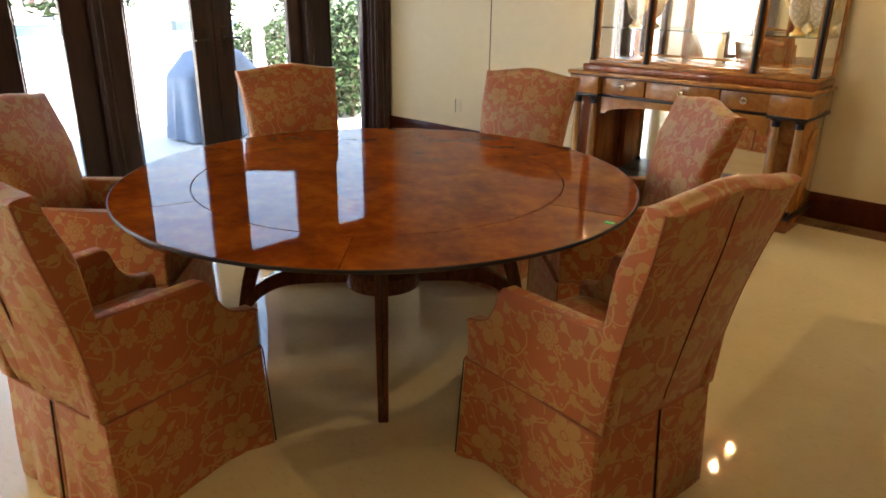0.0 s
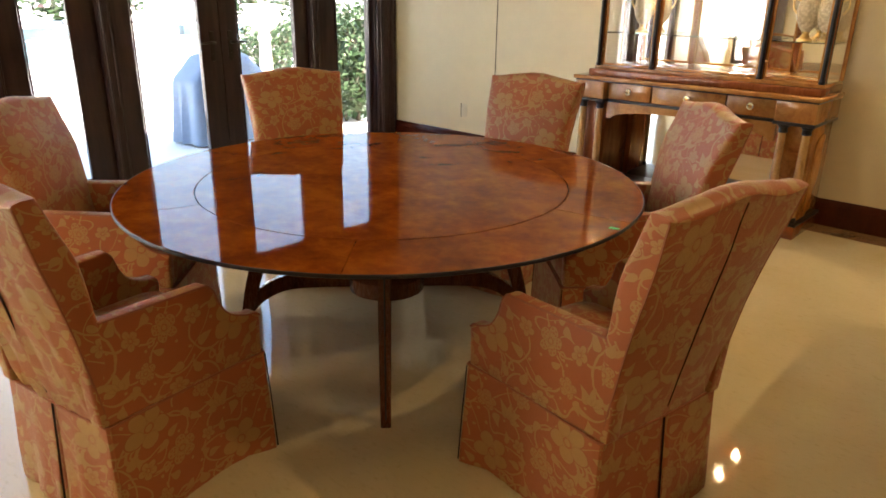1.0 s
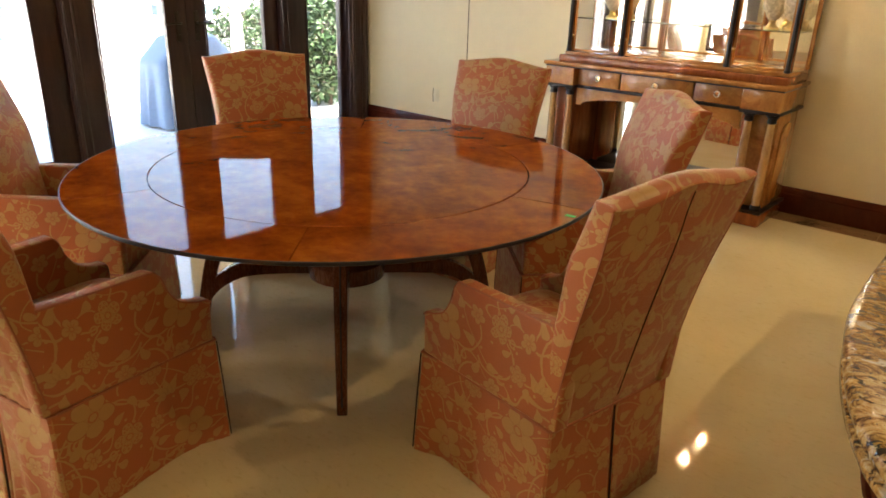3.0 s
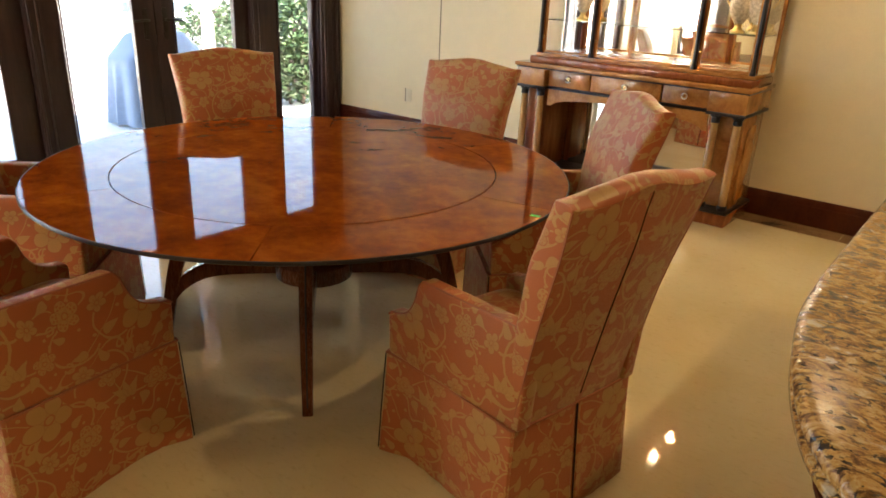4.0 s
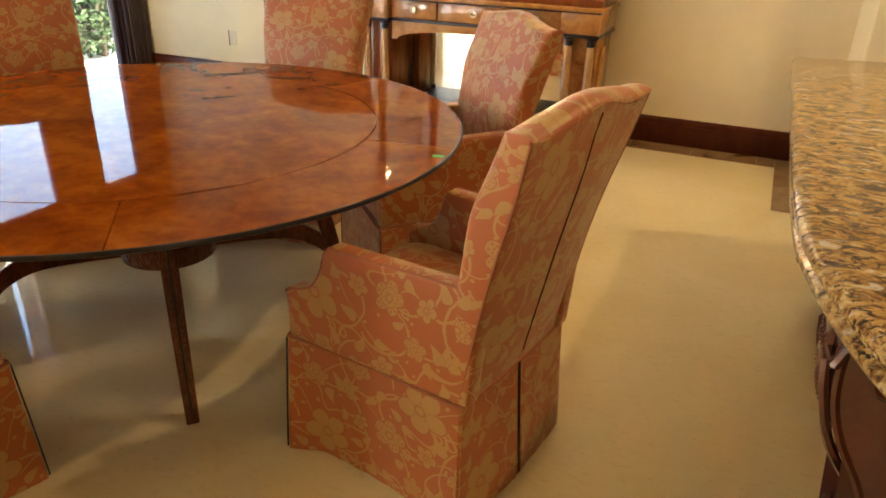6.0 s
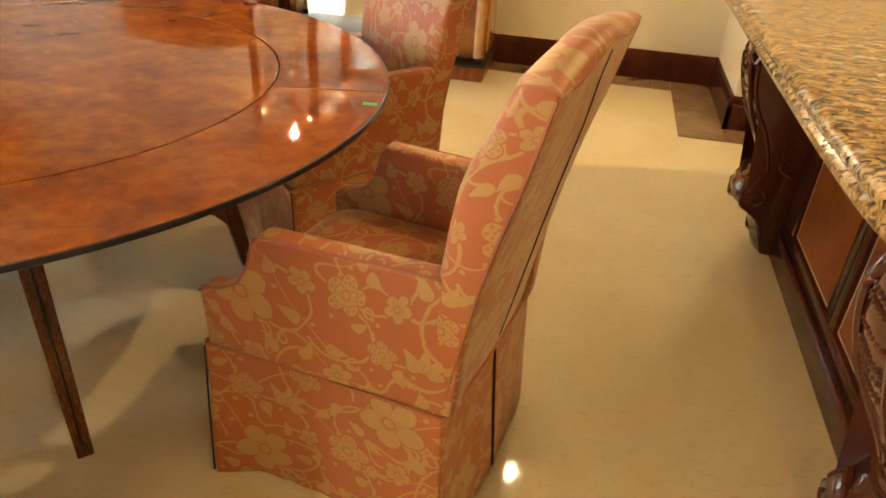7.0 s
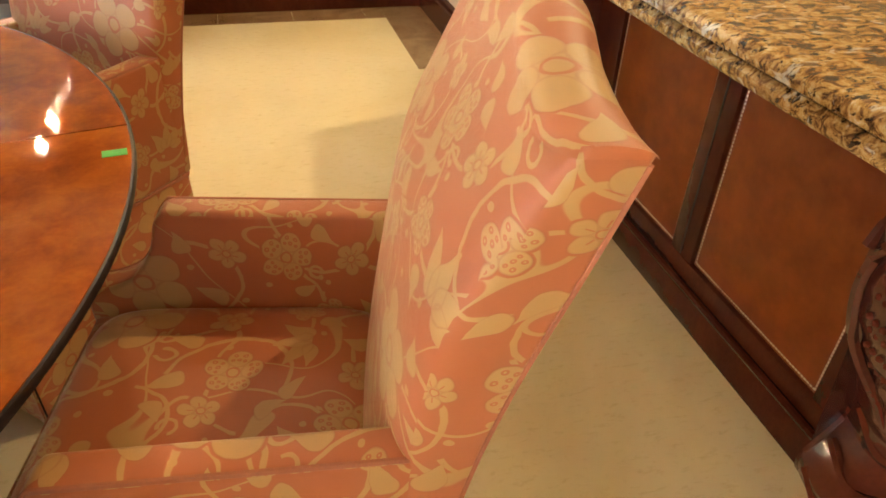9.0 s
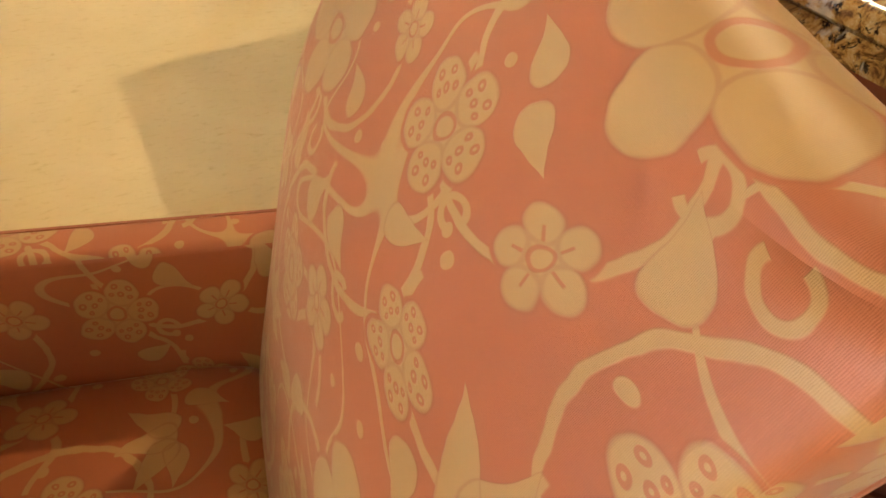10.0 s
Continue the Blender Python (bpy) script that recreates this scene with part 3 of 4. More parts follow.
def door_frame():
    f = thing("door_frame", "dark moulded wooden frame round the glazed doors", "door frame", kind="structure")
    for y in (2.265, 0.370, -0.41):
        part("mullion", box(WEST - 0.15, WEST + 0.005, y - 0.05, y + 0.05, 0.004, DOOR_H - 0.08, 0.008), "frame", f)
        for d in (-0.028, 0.028):
            part("bead", tube([(WEST + 0.006, y + d, 0.01), (WEST + 0.006, y + d, DOOR_H - 0.09)], 0.008, 6), "frame", f)
    part("head", box(WEST - 0.16, WEST - 0.004, DOOR_S, DOOR_N, DOOR_H - 0.085, DOOR_H - 0.003, 0.004), "frame", f)
    part("jamb", box(WEST - 0.16, WEST - 0.004, 2.998, DOOR_N - 0.003, 0.0, DOOR_H - 0.09, 0.004), "frame", f)
    part("jamb", box(WEST - 0.16, WEST - 0.004, DOOR_S + 0.003, -1.683, 0.0, DOOR_H - 0.09, 0.004), "frame", f)
    # broad moulded casing on the room side
    for y0, y1 in ((3.012, 3.262), (-1.98, -1.70)):
        part("casing", box(WEST + 0.0, WEST + 0.030, y0, y1, 0.0, DOOR_H + 0.19, 0.005), "frame", f)
        for i, y in enumerate((y0 + 0.05, y0 + 0.075, y0 + 0.15, y1 - 0.05)):
            part("moulding", tube([(WEST + 0.030, y, 0.0), (WEST + 0.030, y, DOOR_H + 0.18)], (0.014, 0.009, 0.011, 0.016)[i], 8), "frame", f)
    part("casing_head", box(WEST + 0.0, WEST + 0.030, -1.70, 3.012, DOOR_H - 0.02, DOOR_H + 0.19, 0.005), "frame", f)
    part("threshold", box(WEST - 0.19, WEST - 0.01, DOOR_S, DOOR_N, 0.001, 0.011), "iron", f)
    return f


door_frame()


def lever(leaf, y, way):
    x = WEST - 0.036
    plate = part("handle_plate", box(x - 0.008, x, y - 0.021, y + 0.021, 0.90, 1.14, 0.003), "iron", leaf, "dark bronze back plate")
    part("lever", tube(curve_through([(x, y, 1.05), (x + 0.05, y, 1.05), (x + 0.058, y + way * 0.05, 1.053), (x + 0.055, y + way * 0.12, 1.045)], 5), 0.009, 8), "iron", plate, "dark bronze lever")
    part("keyhole", lathe([(0.012, 0), (0.012, 0.004), (0.009, 0.006)], 12), "iron", plate).matrix_basis = pose(x, y, 0.95, 0, 90, 0)


lever(leaf_n, 1.40, 1)
lever(leaf_s, 1.23, -1)


def switch_plate():
    s = thing("light_switch", "beige plastic light switch plate on the cream wall", "light switch")
    part("plate", box(-2.465, -2.39, NORTH - 0.008, NORTH, 0.335, 0.455, 0.003), "plate", s)
    part("rocker", box(-2.440, -2.415, NORTH - 0.012, NORTH - 0.006, 0.365, 0.425, 0.002), "plate", s)
    part("gap", box(-2.4655, -2.458, NORTH - 0.010, NORTH - 0.001, 0.332, 0.458), "slit", s, "dark open edge of the plate")


switch_plate()

# a fitting for each lamp; all after the first are added fill
for lx, ly, watts in DOWNLIGHTS_AND_FILL:
    d = thing("ceiling_downlight", "small recessed round ceiling downlight, switched on, most of them added as fill", "ceiling light", pose(lx, ly, CEILING), "ceiling downlights")
    ring = [[(r * math.cos(2 * math.pi * i / 24), r * math.sin(2 * math.pi * i / 24), z) for i in range(24)] for r, z in ((0.062, 0.0), (0.062, -0.006), (0.050, -0.008), (0.048, 0.0))]
    part("trim_ring", rings(ring, caps=False), "silver", d)
    part("bulb", lathe([(0.046, -0.001), (0.040, -0.005), (0.01, -0.006)], 20), "glow", d)


# ---- outdoors ----
tagged(link("ground", box(-160, WEST - 0.2, -120, 120, -0.25, -0.06), "patio", smooth=False), "pale sunlit stone paving outside the doors", "paving", kind="structure")
tagged(link("water", box(-21, -14.5, -9, 5.2, -0.10, -0.045), "pool", smooth=False), "blue pool water beyond the paving", "pool", kind="structure")


def stone_pedestal(m):
    """A baluster pedestal that carries a wide garden bowl."""
    c = thing("garden_pedestal", "pale carved stone pedestal with a bowl on the sunny terrace", "pedestal", m, "garden pedestals")
    part("plinth", box(-0.17, 0.17, -0.17, 0.17, 0.0, 0.16, 0.015), "stone", c)
    part("shaft", lathe([(0.13, 0.16), (0.14, 0.19), (0.10, 0.23), (0.095, 0.35), (0.075, 0.86), (0.10, 0.90), (0.085, 0.93)], 28), "stone", c)
    part("bowl", lathe([(0.085, 0.93), (0.07, 0.99), (0.12, 1.06), (0.21, 1.14), (0.235, 1.22), (0.22, 1.25), (0.27, 1.30), (0.27, 1.33), (0.20, 1.34), (0.05, 1.28)], 28), "stone", c)
    for k in range(10):
        a = 2 * math.pi * k / 10
        leaf = tube(curve_through([(0.09 * math.cos(a), 0.09 * math.sin(a), 1.02), (0.17 * math.cos(a), 0.17 * math.sin(a), 1.08), (0.235 * math.cos(a), 0.235 * math.sin(a), 1.18)], 4), 0.022, 6)
        part("carved_leaf", leaf, "stone", c)
    return c


first = stone_pedestal(pose(-12.2, 5.05, -0.06))
copy_thing(first, pose(-6.45, 3.72, -0.06))


def pool_wall(m, length):
    """A low raised edge behind the pool, with dark water-line tile and a pale coping."""
    w = thing("pool_wall", "low raised pool edge with dark blue tile and pale coping", "pool edge", m, "raised pool edges")
    part("tile_face", box(-0.2, 0.2, 0.0, length, 0.0, 0.34, 0.01), "poolwall", w)
    part("coping", box(-0.24, 0.24, -0.03, length + 0.03, 0.341, 0.40, 0.015), "patio", w)


pool_wall(pose(-21.6, 5.4, -0.06), 2.0)
pool_wall(pose(-21.6, 10.4, -0.06), 2.4)


def grill_cover():
    g = thing("covered_grill", "barbecue under a draped blue-grey cloth cover on the terrace", "barbecue", pose(-4.80, 2.06, -0.06, 0, 0, 8))
    rows = []
    n = 64
    for z, half_x, half_y, fold in ((0.02, 0.30, 0.50, 0.026), (0.25, 0.29, 0.49, 0.022), (0.45, 0.28, 0.48, 0.012), (0.62, 0.27, 0.475, 0.004), (0.67, 0.26, 0.46, 0.0), (0.78, 0.24, 0.34, 0.0), (0.87, 0.20, 0.27, 0.004), (0.905, 0.14, 0.20, 0.003), (0.91, 0.03, 0.08, 0.0)):
        row = []
        for i in range(n):
            a = 2 * math.pi * i / n
            c, s = math.cos(a), math.sin(a)
            k = (abs(c) ** 5 + abs(s) ** 5) ** -0.2
            w = fold * math.sin(11 * a + 1.3 * math.sin(3 * a))
            row.append(((half_x + w) * c * k, (half_y + w) * s * k, z))
        rows.append(row)
    part("cover", rings(rows), "cover", g)
    part("badge", box(0.20, 0.245, -0.13, -0.02, 0.795, 0.83, 0.004), "thread", g, "small pale badge")
    return g


grill_cover()


def hedge(name, m, size, count, seed, label, leaf=1.0):
    rnd = random.Random(seed)
    h = thing(name, label, "shrub", m)
    trunk = bmesh.new()
    for k in range(7):
        x, y = rnd.uniform(-0.3, 0.3) * size[0], rnd.uniform(-0.35, 0.35) * size[1]
        join(trunk, tube(curve_through([(x * 0.3, y * 0.4, 0), (x * 0.7, y * 0.7, size[2] * 0.4), (x, y, size[2] * 0.85)], 4), 0.022, 6, taper=[1 - 0.07 * i for i in range(9)]))
    part("stem", trunk, "bark", h)
    verts, faces = [], []
    for k in range(count):
        while True:
            p = Vector((rnd.uniform(-1, 1), rnd.uniform(-1, 1), rnd.uniform(-1, 1)))
            if 0.15 < p.length < 1 and noise.noise(p * 2.3 + Vector((seed, 0, 0))) > -0.32:
                break
        c = Vector((p.x * size[0] / 2, p.y * size[1] / 2, size[2] / 2 * (1 + p.z)))
        q = Euler((rnd.uniform(-1, 1), rnd.uniform(-1, 1), rnd.uniform(0, 6.28))).to_matrix()
        s = rnd.uniform(0.030, 0.062) * leaf
        i = len(verts)
        for a, b, d in ((0, -1, 0), (0.45, -0.1, 0.12), (0, 1, -0.1), (-0.45, -0.1, 0.12), (0, 0, -0.03)):
            verts.append(c + q @ Vector((a, b, d)) * s)
        faces += [(i, i + 1, i + 4), (i + 1, i + 2, i + 4), (i + 2, i + 3, i + 4), (i + 3, i, i + 4)]
    me = bpy.data.meshes.new("foliage")
    me.from_pydata(verts, [], faces)
    me.materials.append(M["leaf"])
    crown = new("foliage", me)
    crown.parent = h
    return h


hedge("shrub", pose(-4.78, 3.86, -0.06), (0.95, 1.25, 1.28), 3600, 3, "dense green shrub with a few purple leaves by the terrace")
hedge("shrub", pose(-5.75, 4.75, -0.06), (1.1, 1.2, 1.45), 3000, 4, "dense green shrub near the house wall")
hedge("shrub", pose(-9.9, 6.15, -0.06), (1.2, 1.7, 0.98), 3600, 5, "low leafy hedge across the terrace")
hedge("shrub", pose(-10.5, 8.4, -0.06), (1.4, 3.2, 1.3), 3600, 8, "leafy green shrub at the garden's edge")
for k, (x, y, z) in enumerate(((-29, 4, 4.2), (-31, 11, 4.8), (-30, 19, 4.4), (-27, 27, 5.0), (-30, -6, 5.0))):
    hedge("tree", pose(x, y, -0.06), (5.0, 8.5, z), 3200, 20 + k, "distant leafy garden tree, bleached by the sunlight", 4.0)


# ---- the dining table ----
TABLE_R, INNER_R, TOP = 1.025, 0.738, 0.75


def dining_table():
    t = thing("dining_table", "large round mahogany burl dining table, highly polished", "table", pose(0.003, -0.005, 0))
    sides = 160

    def ring(r, z, a0=0.0, a1=2 * math.pi, n=sides):
        return [(r * math.cos(a0 + (a1 - a0) * i / n), r * math.sin(a0 + (a1 - a0) * i / n), z) for i in range(n)]

    part("inner_top", rings([ring(INNER_R - 0.0016, TOP - 0.014), ring(INNER_R - 0.0016, TOP - 0.001), ring(INNER_R - 0.0026, TOP)]), "burl", t, "round burl centre of the top")
    # six curved leaves round the centre, with hairline joints
    for k in range(6):
        a0, a1 = radians(-49.5 + 61.0 * k - (k > 2) * 1.0), radians(-49.5 + 61.0 * (k + 1) - (k > 1) * 1.0)
        if k == 5:
            a1 = radians(-49.5 + 360)
        n = 28
        rows = []
        for i in range(n + 1):
            gap = 0.0016 * (1 if i == 0 else -1 if i == n else 0)
            a = a0 + (a1 - a0) * i / n + gap
            c, s = math.cos(a), math.sin(a)
            rows.append([(r * c, r * s, z) for r, z in ((INNER_R + 0.0016, TOP - 0.014), (INNER_R + 0.0016, TOP - 0.001), (INNER_R + 0.0028, TOP), (TABLE_R - 0.0062, TOP), (TABLE_R - 0.0055, TOP - 0.0008), (TABLE_R - 0.0055, TOP - 0.014))])
        part("leaf", rings(rows), "burl", t)
    band = [ring(r, z) for r, z in ((TABLE_R - 0.0052, TOP - 0.0132), (TABLE_R - 0.003, TOP - 0.0132), (TABLE_R, TOP - 0.011), (TABLE_R, TOP - 0.004), (TABLE_R - 0.002, TOP - 0.0008), (TABLE_R - 0.0052, TOP - 0.0004))]
    bm = rings(band + [band[0]], caps=False)
    bmesh.ops.remove_doubles(bm, verts=bm.verts, dist=1e-6)
    part("edge_band", bm, "ebony", t, "dark ebonised rim")
    part("sub_top", rings([ring(0.88, TOP - 0.034), ring(0.90, TOP - 0.0143)]), "tablewood", t)
    part("apron", rings([ring(0.56, 0.63), ring(0.565, 0.64), ring(0.565, TOP - 0.035)]), "tablewood", t)
    part("hub", lathe([(0.10, 0.262), (0.16, 0.278), (0.165, 0.345), (0.15, 0.358), (0.075, 0.366), (0.06, 0.42), (0.06, 0.58), (0.12, 0.63)], 24), "tablewood", t)
    for k in range(4):
        turn = pose(0, 0, 0, 0, 0, -43.4 + 90 * k)
        leg = thing_part("leg", t, turn)
        line = [(0.625, 0.0), (0.603, 0.13), (0.567, 0.29), (0.522, 0.43), (0.475, 0.55), (0.445, 0.66)]
        pts = curve_through([(r, 0, z) for r, z in line], 4)
        rows = []
        for p in pts:
            w, d = 0.0185 + 0.012 * p.z, 0.020 + 0.030 * p.z
            b = 0.004
            rows.append([(p.x + sx * d + ox, sy * w + oy, p.z) for sx, sy, ox, oy in ((1, 1, 0, -b), (1, 1, -b, 0), (-1, 1, b, 0), (-1, 1, 0, -b), (-1, -1, 0, b), (-1, -1, b, 0), (1, -1, -b, 0), (1, -1, 0, b))])
        part("leg_post", rings(rows), "tablewood", leg)
        part("inlay", tube([(p.x + 0.020 + 0.030 * p.z, 0, p.z) for p in pts[1:]], 0.0028, 6), "ebony", leg, "dark inlaid line")
        brace = curve_through([(0.578, 0, 0.195), (0.515, 0, 0.260), (0.42, 0, 0.305), (0.28, 0, 0.317), (0.12, 0, 0.317)], 5)
        rows = [[(p.x + ox, oy, p.z + oz) for ox, oy, oz in ((0, 0.018, 0.034), (0, -0.018, 0.034), (0, -0.018, -0.034), (0, 0.018, -0.034))] for p in brace]
        part("brace", rings(rows), "tablewood", leg)
    return t


def thing_part(name, parent, m):
    ob = new(name)
    ob.parent = parent
    ob.matrix_basis = m
    return ob


dining_table()
sticker = tagged(link("price_sticker", box(-0.017, 0.017, -0.0095, 0.0095, 0.0, 0.0012), "green"), "small bright green paper sticker on the table top", "sticker")
sticker.matrix_world = pose(0.994, 0.103, TOP, 0, 0, 8)


# ---- the six chairs ----
BACK_REAR = [(0.362, -0.304), (0.50, -0.326), (0.665, -0.358), (0.78, -0.387), (0.90, -0.422), (1.018, -0.452), (1.07, -0.468)]
BACK_FRONT = [(0.362, -0.225), (0.50, -0.246), (0.674, -0.274), (0.84, -0.299), (0.90, -0.324), (0.955, -0.350), (1.04, -0.388), (1.07, -0.402)]
BACK_HALF = [(0.362, 0.248), (0.665, 0.252), (0.85, 0.262), (1.018, 0.281), (1.07, 0.283)]
CREST = [(0.0, 1.040), (0.04, 1.037), (0.08, 1.028), (0.125, 1.016), (0.16, 1.011), (0.20, 1.010), (0.245, 1.013), (0.285, 1.020)]
ROLL = [(0.0, 0.020), (0.08, 0.026), (0.15, 0.033), (0.20, 0.027), (0.25, 0.017), (0.285, 0.010)]


def crest(x):
    return lerp_table(abs(x), CREST)


def bulge(z):
    """How far the rear panel bows out in its middle."""
    return 0.004 + 0.018 * max(0.0, math.sin(math.pi * min(1.0, max(0.0, (z - 0.25) / 0.72))))


def back_ring(s, over=0.0, creased=0.0):
    """One ring round the backrest at share s of its height; over (radians) carries the front across the rolled top."""
    pts = []
    us = [math.sin(math.pi / 2 * k / 14) for k in range(13, -14, -1)]
    us = [0.9996] + us + [-0.9996]
    loop = [(1.0, 0.0)] + [(u, (1 - abs(u) ** 5.5) ** (1 / 5.5)) for u in us] + [(-1.0, 0.0)]
    loop += [(u, -((1 - abs(u) ** 22) ** (1 / 22))) for u in reversed(us)]
    for u, v in loop:
        zt = crest(u * 0.283)
        z = 0.362 + s * (zt - 0.362)
        half, yr, yf = lerp_table(z, BACK_HALF), lerp_table(z, BACK_REAR), lerp_table(z, BACK_FRONT)
        plump = 0.021 * max(0.0, 1 - u * u) * math.sin(math.pi * min(1, s * 1.05))
        yf, yr = yf + plump, yr - bulge(z) * (1 - u * u)
        if creased:
            yr -= creased * noise.noise(Vector((u * 7.0 + z * 4.0, z * 0.9, 3.1))) * min(1.0, (1.0 - abs(u)) * 5) * (1.0 - s) ** 0.4
        mid, dep = (yr + yf) / 2, (yf - yr) / 2
        y = mid + v * dep
        if over > 0:
            limit = mid + dep * math.cos(over)
            if y > limit:
                y = limit
                z += lerp_table(abs(u) * 0.283, ROLL) * math.sin(over)
        pts.append((u * half, y, z))
    return pts


def arm_profile(front_shift=0.0):
    """The side panel's outline in y and z."""
    scoop = curve_through([(0.0, 0.072, 0.662), (0.0, 0.090, 0.636), (0.0, 0.103, 0.590), (0.0, 0.132, 0.543), (0.0, 0.176, 0.519), (0.0, 0.212, 0.512)], 3)
    front = [(p.y + front_shift * (0.212 - p.y) / 0.14, p.z) for p in scoop]
    return [(-0.325, 0.366), (-0.346, 0.662), (-0.30, 0.668)] + front + [(0.224, 0.50), (0.220, 0.366)]


def armchair(m, creased=0.0):
    ch = thing("armchair", "upholstered skirted armchair in rust and gold floral damask", "chair", m, "chairs round the table")
    # backrest with its welt and the slit down the rear
    rows = [back_ring(i / 18, 0.0, creased) for i in range(18)] + [back_ring(0.975)] + [back_ring(1.0, radians(d)) for d in (0, 15, 30, 45, 60, 75, 90, 105, 120, 135, 150, 165, 178)]
    back = part("backrest", rings(rows, caps=False), "fabric", ch, uv=True, sharp=75, wrap=True)
    for side in (-1, 1):
        pts = []
        for i in range(22):
            z = 0.37 + (1.014 - 0.37) * i / 21
            pts.append((side * (lerp_table(z, BACK_HALF) - 0.003), lerp_table(z, BACK_REAR) + 0.003, z))
        part("piping", tube(pts, 0.0036, 6), "welt", back)
    # the slit's inner shade, laid on as a thin near-black tube
    slit = []
    for i in range(16):
        z = 0.40 + (1.022 - 0.40) * i / 15
        slit.append((0.004 * math.sin(9 * z), lerp_table(z, BACK_REAR) - bulge(z) + 0.0006, z))
    part("closure", tube(slit, 0.0028, 6, taper=[0.9 + 0.04 * min(k, 15 - k) for k in range(16)]), "slit", back, "closing seam down the back, its shade a dark strip")
    # arms
    prof = arm_profile(-0.030 if creased else 0.0)
    for side in (-1, 1):
        def put(y, z, inner):
            t = (y + 0.34) / 0.56
            outer = 0.247 + 0.030 * t
            return side * (outer - (0.052 if inner else 0.0)), y, z
        bm = bmesh.new()
        a = [bm.verts.new(put(y, z, False)) for y, z in prof]
        b = [bm.verts.new(put(y, z, True)) for y, z in prof]
        n = len(prof)
        for i in range(n):
            bm.faces.new((a[i], a[(i + 1) % n], b[(i + 1) % n], b[i]))
        bm.faces.new(a)
        bm.faces.new(b)
        bmesh.ops.recalc_face_normals(bm, faces=bm.faces)
        hard = [e for e in bm.edges if len(e.link_faces) == 2 and e.calc_face_angle() > 0.7]
        bmesh.ops.bevel(bm, geom=hard, offset=0.010, segments=3, affect="EDGES", profile=0.5)
        bmesh.ops.triangulate(bm, faces=[f for f in bm.faces if len(f.verts) > 6])
        arm = part("arm", bm, "fabric", ch, uv=True)
        line = [put(y, z - 0.003, False) for y, z in prof[1:-1]]
        line = [(x + side * -0.0045, y, z) for x, y, z in line]
        part("piping", tube(line, 0.0036, 6), "welt", arm)
    # seat: a front panel and a domed cushion
    part("seat_front", box(-0.226, 0.226, -0.24, 0.214, 0.36, 0.46, 0.012), "fabric", ch, uv=True)
    rows = []
    for z, inset in ((0.425, 0.012), (0.437, 0.002), (0.460, -0.001), (0.477, 0.005), (0.488, 0.020), (0.497, 0.055), (0.503, 0.11), (0.505, 0.17)):
        row = []
        for i in range(40):
            a = 2 * math.pi * i / 40
            c, s = math.cos(a), math.sin(a)
            e = 0.28 if inset < 0.1 else 0.5
            row.append((math.copysign(abs(c) ** e, c) * (0.222 - inset), -0.032 + math.copysign(abs(s) ** e, s) * (0.232 - inset), z))
        rows.append(row)
    part("seat", rings(rows), "fabric", ch, uv=True)
    # skirt, drawn in along the sides, with a pleat at the rear
    hem = [(0.0, -0.340), (0.014, -0.341), (0.13, -0.336), (0.262, -0.324), (0.268, -0.315), (0.257, -0.18), (0.246, -0.04), (0.247, 0.06), (0.256, 0.14), (0.292, 0.205), (0.303, 0.226), (0.290, 0.232), (0.15, 0.230), (0.0, 0.230)]
    band = [(0.0, -0.316), (0.014, -0.317), (0.12, -0.316), (0.244, -0.312), (0.252, -0.303), (0.255, -0.18), (0.258, -0.04), (0.264, 0.06), (0.269, 0.14), (0.276, 0.205), (0.279, 0.222), (0.268, 0.228), (0.14, 0.227), (0.0, 0.227)]

    def around(half):
        right = [(x, y) for x, y in half]
        left = [(-x, y) for x, y in reversed(half[1:-1])]
        return right + left
    h, b = around(hem), around(band)
    fine = 5
    rows = []
    for z in (0.003, 0.05, 0.12, 0.20, 0.29, 0.366):
        t = z / 0.366
        t = t * t * (3 - 2 * t) * 0.35 + t * 0.65
        ring = []
        for i in range(len(h)):
            for j in range(fine):
                f = j / fine
                p = [(1 - f) * h[i][k] + f * h[(i + 1) % len(h)][k] for k in (0, 1)]
                q = [(1 - f) * b[i][k] + f * b[(i + 1) % len(b)][k] for k in (0, 1)]
                wave = 0.0022 * math.sin(i * 2.3 + f * 5.0) * (1 - t)
                if creased and p[1] < -0.25:
                    wave += creased * noise.noise(Vector((p[0] * 24.0, z * 3.0, 7.7))) * (1.1 - t) * 0.8
                x, y = p[0] + (q[0] - p[0]) * t, p[1] + (q[1] - p[1]) * t
                d = math.hypot(x, y)
                ring.append((x + wave * x / d, y + wave * y / d, z))
        rows.append(ring)
    skirt = part("skirt", rings(rows), "fabric", ch, uv=True)
    seam = [(x * 1.004, y * 1.006, 0.366) for x, y in b]
    part("piping", tube(seam, 0.0038, 6, closed=True), "welt", skirt)
    # shade in the pleats, drawn as near-black tubes on the cloth
    part("pleat", tube([(0.0, -0.3185, 0.36), (0.002, -0.329, 0.2), (0.004, -0.3415, 0.012)], 0.0032, 6), "slit", skirt, "dark strip for the shade in the kick pleat")
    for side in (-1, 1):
        part("pleat", tube([(side * 0.281, 0.226, 0.36), (side * 0.294, 0.2285, 0.18), (side * 0.304, 0.230, 0.012)], 0.0022, 6), "slit", skirt, "dark strip for the shade in the corner pleat")
    return ch


chair = armchair(pose(1.069, -0.157, 0, 0, 0, 78.757))
for x, y, a in ((-0.93, 0.37, -109.2), (-0.20, 0.95, -173.8), (0.624, 0.688, 136.2), (-0.767, -0.716, -45.2)):
    copy_thing(chair, pose(x, y, 0, 0, 0, a))
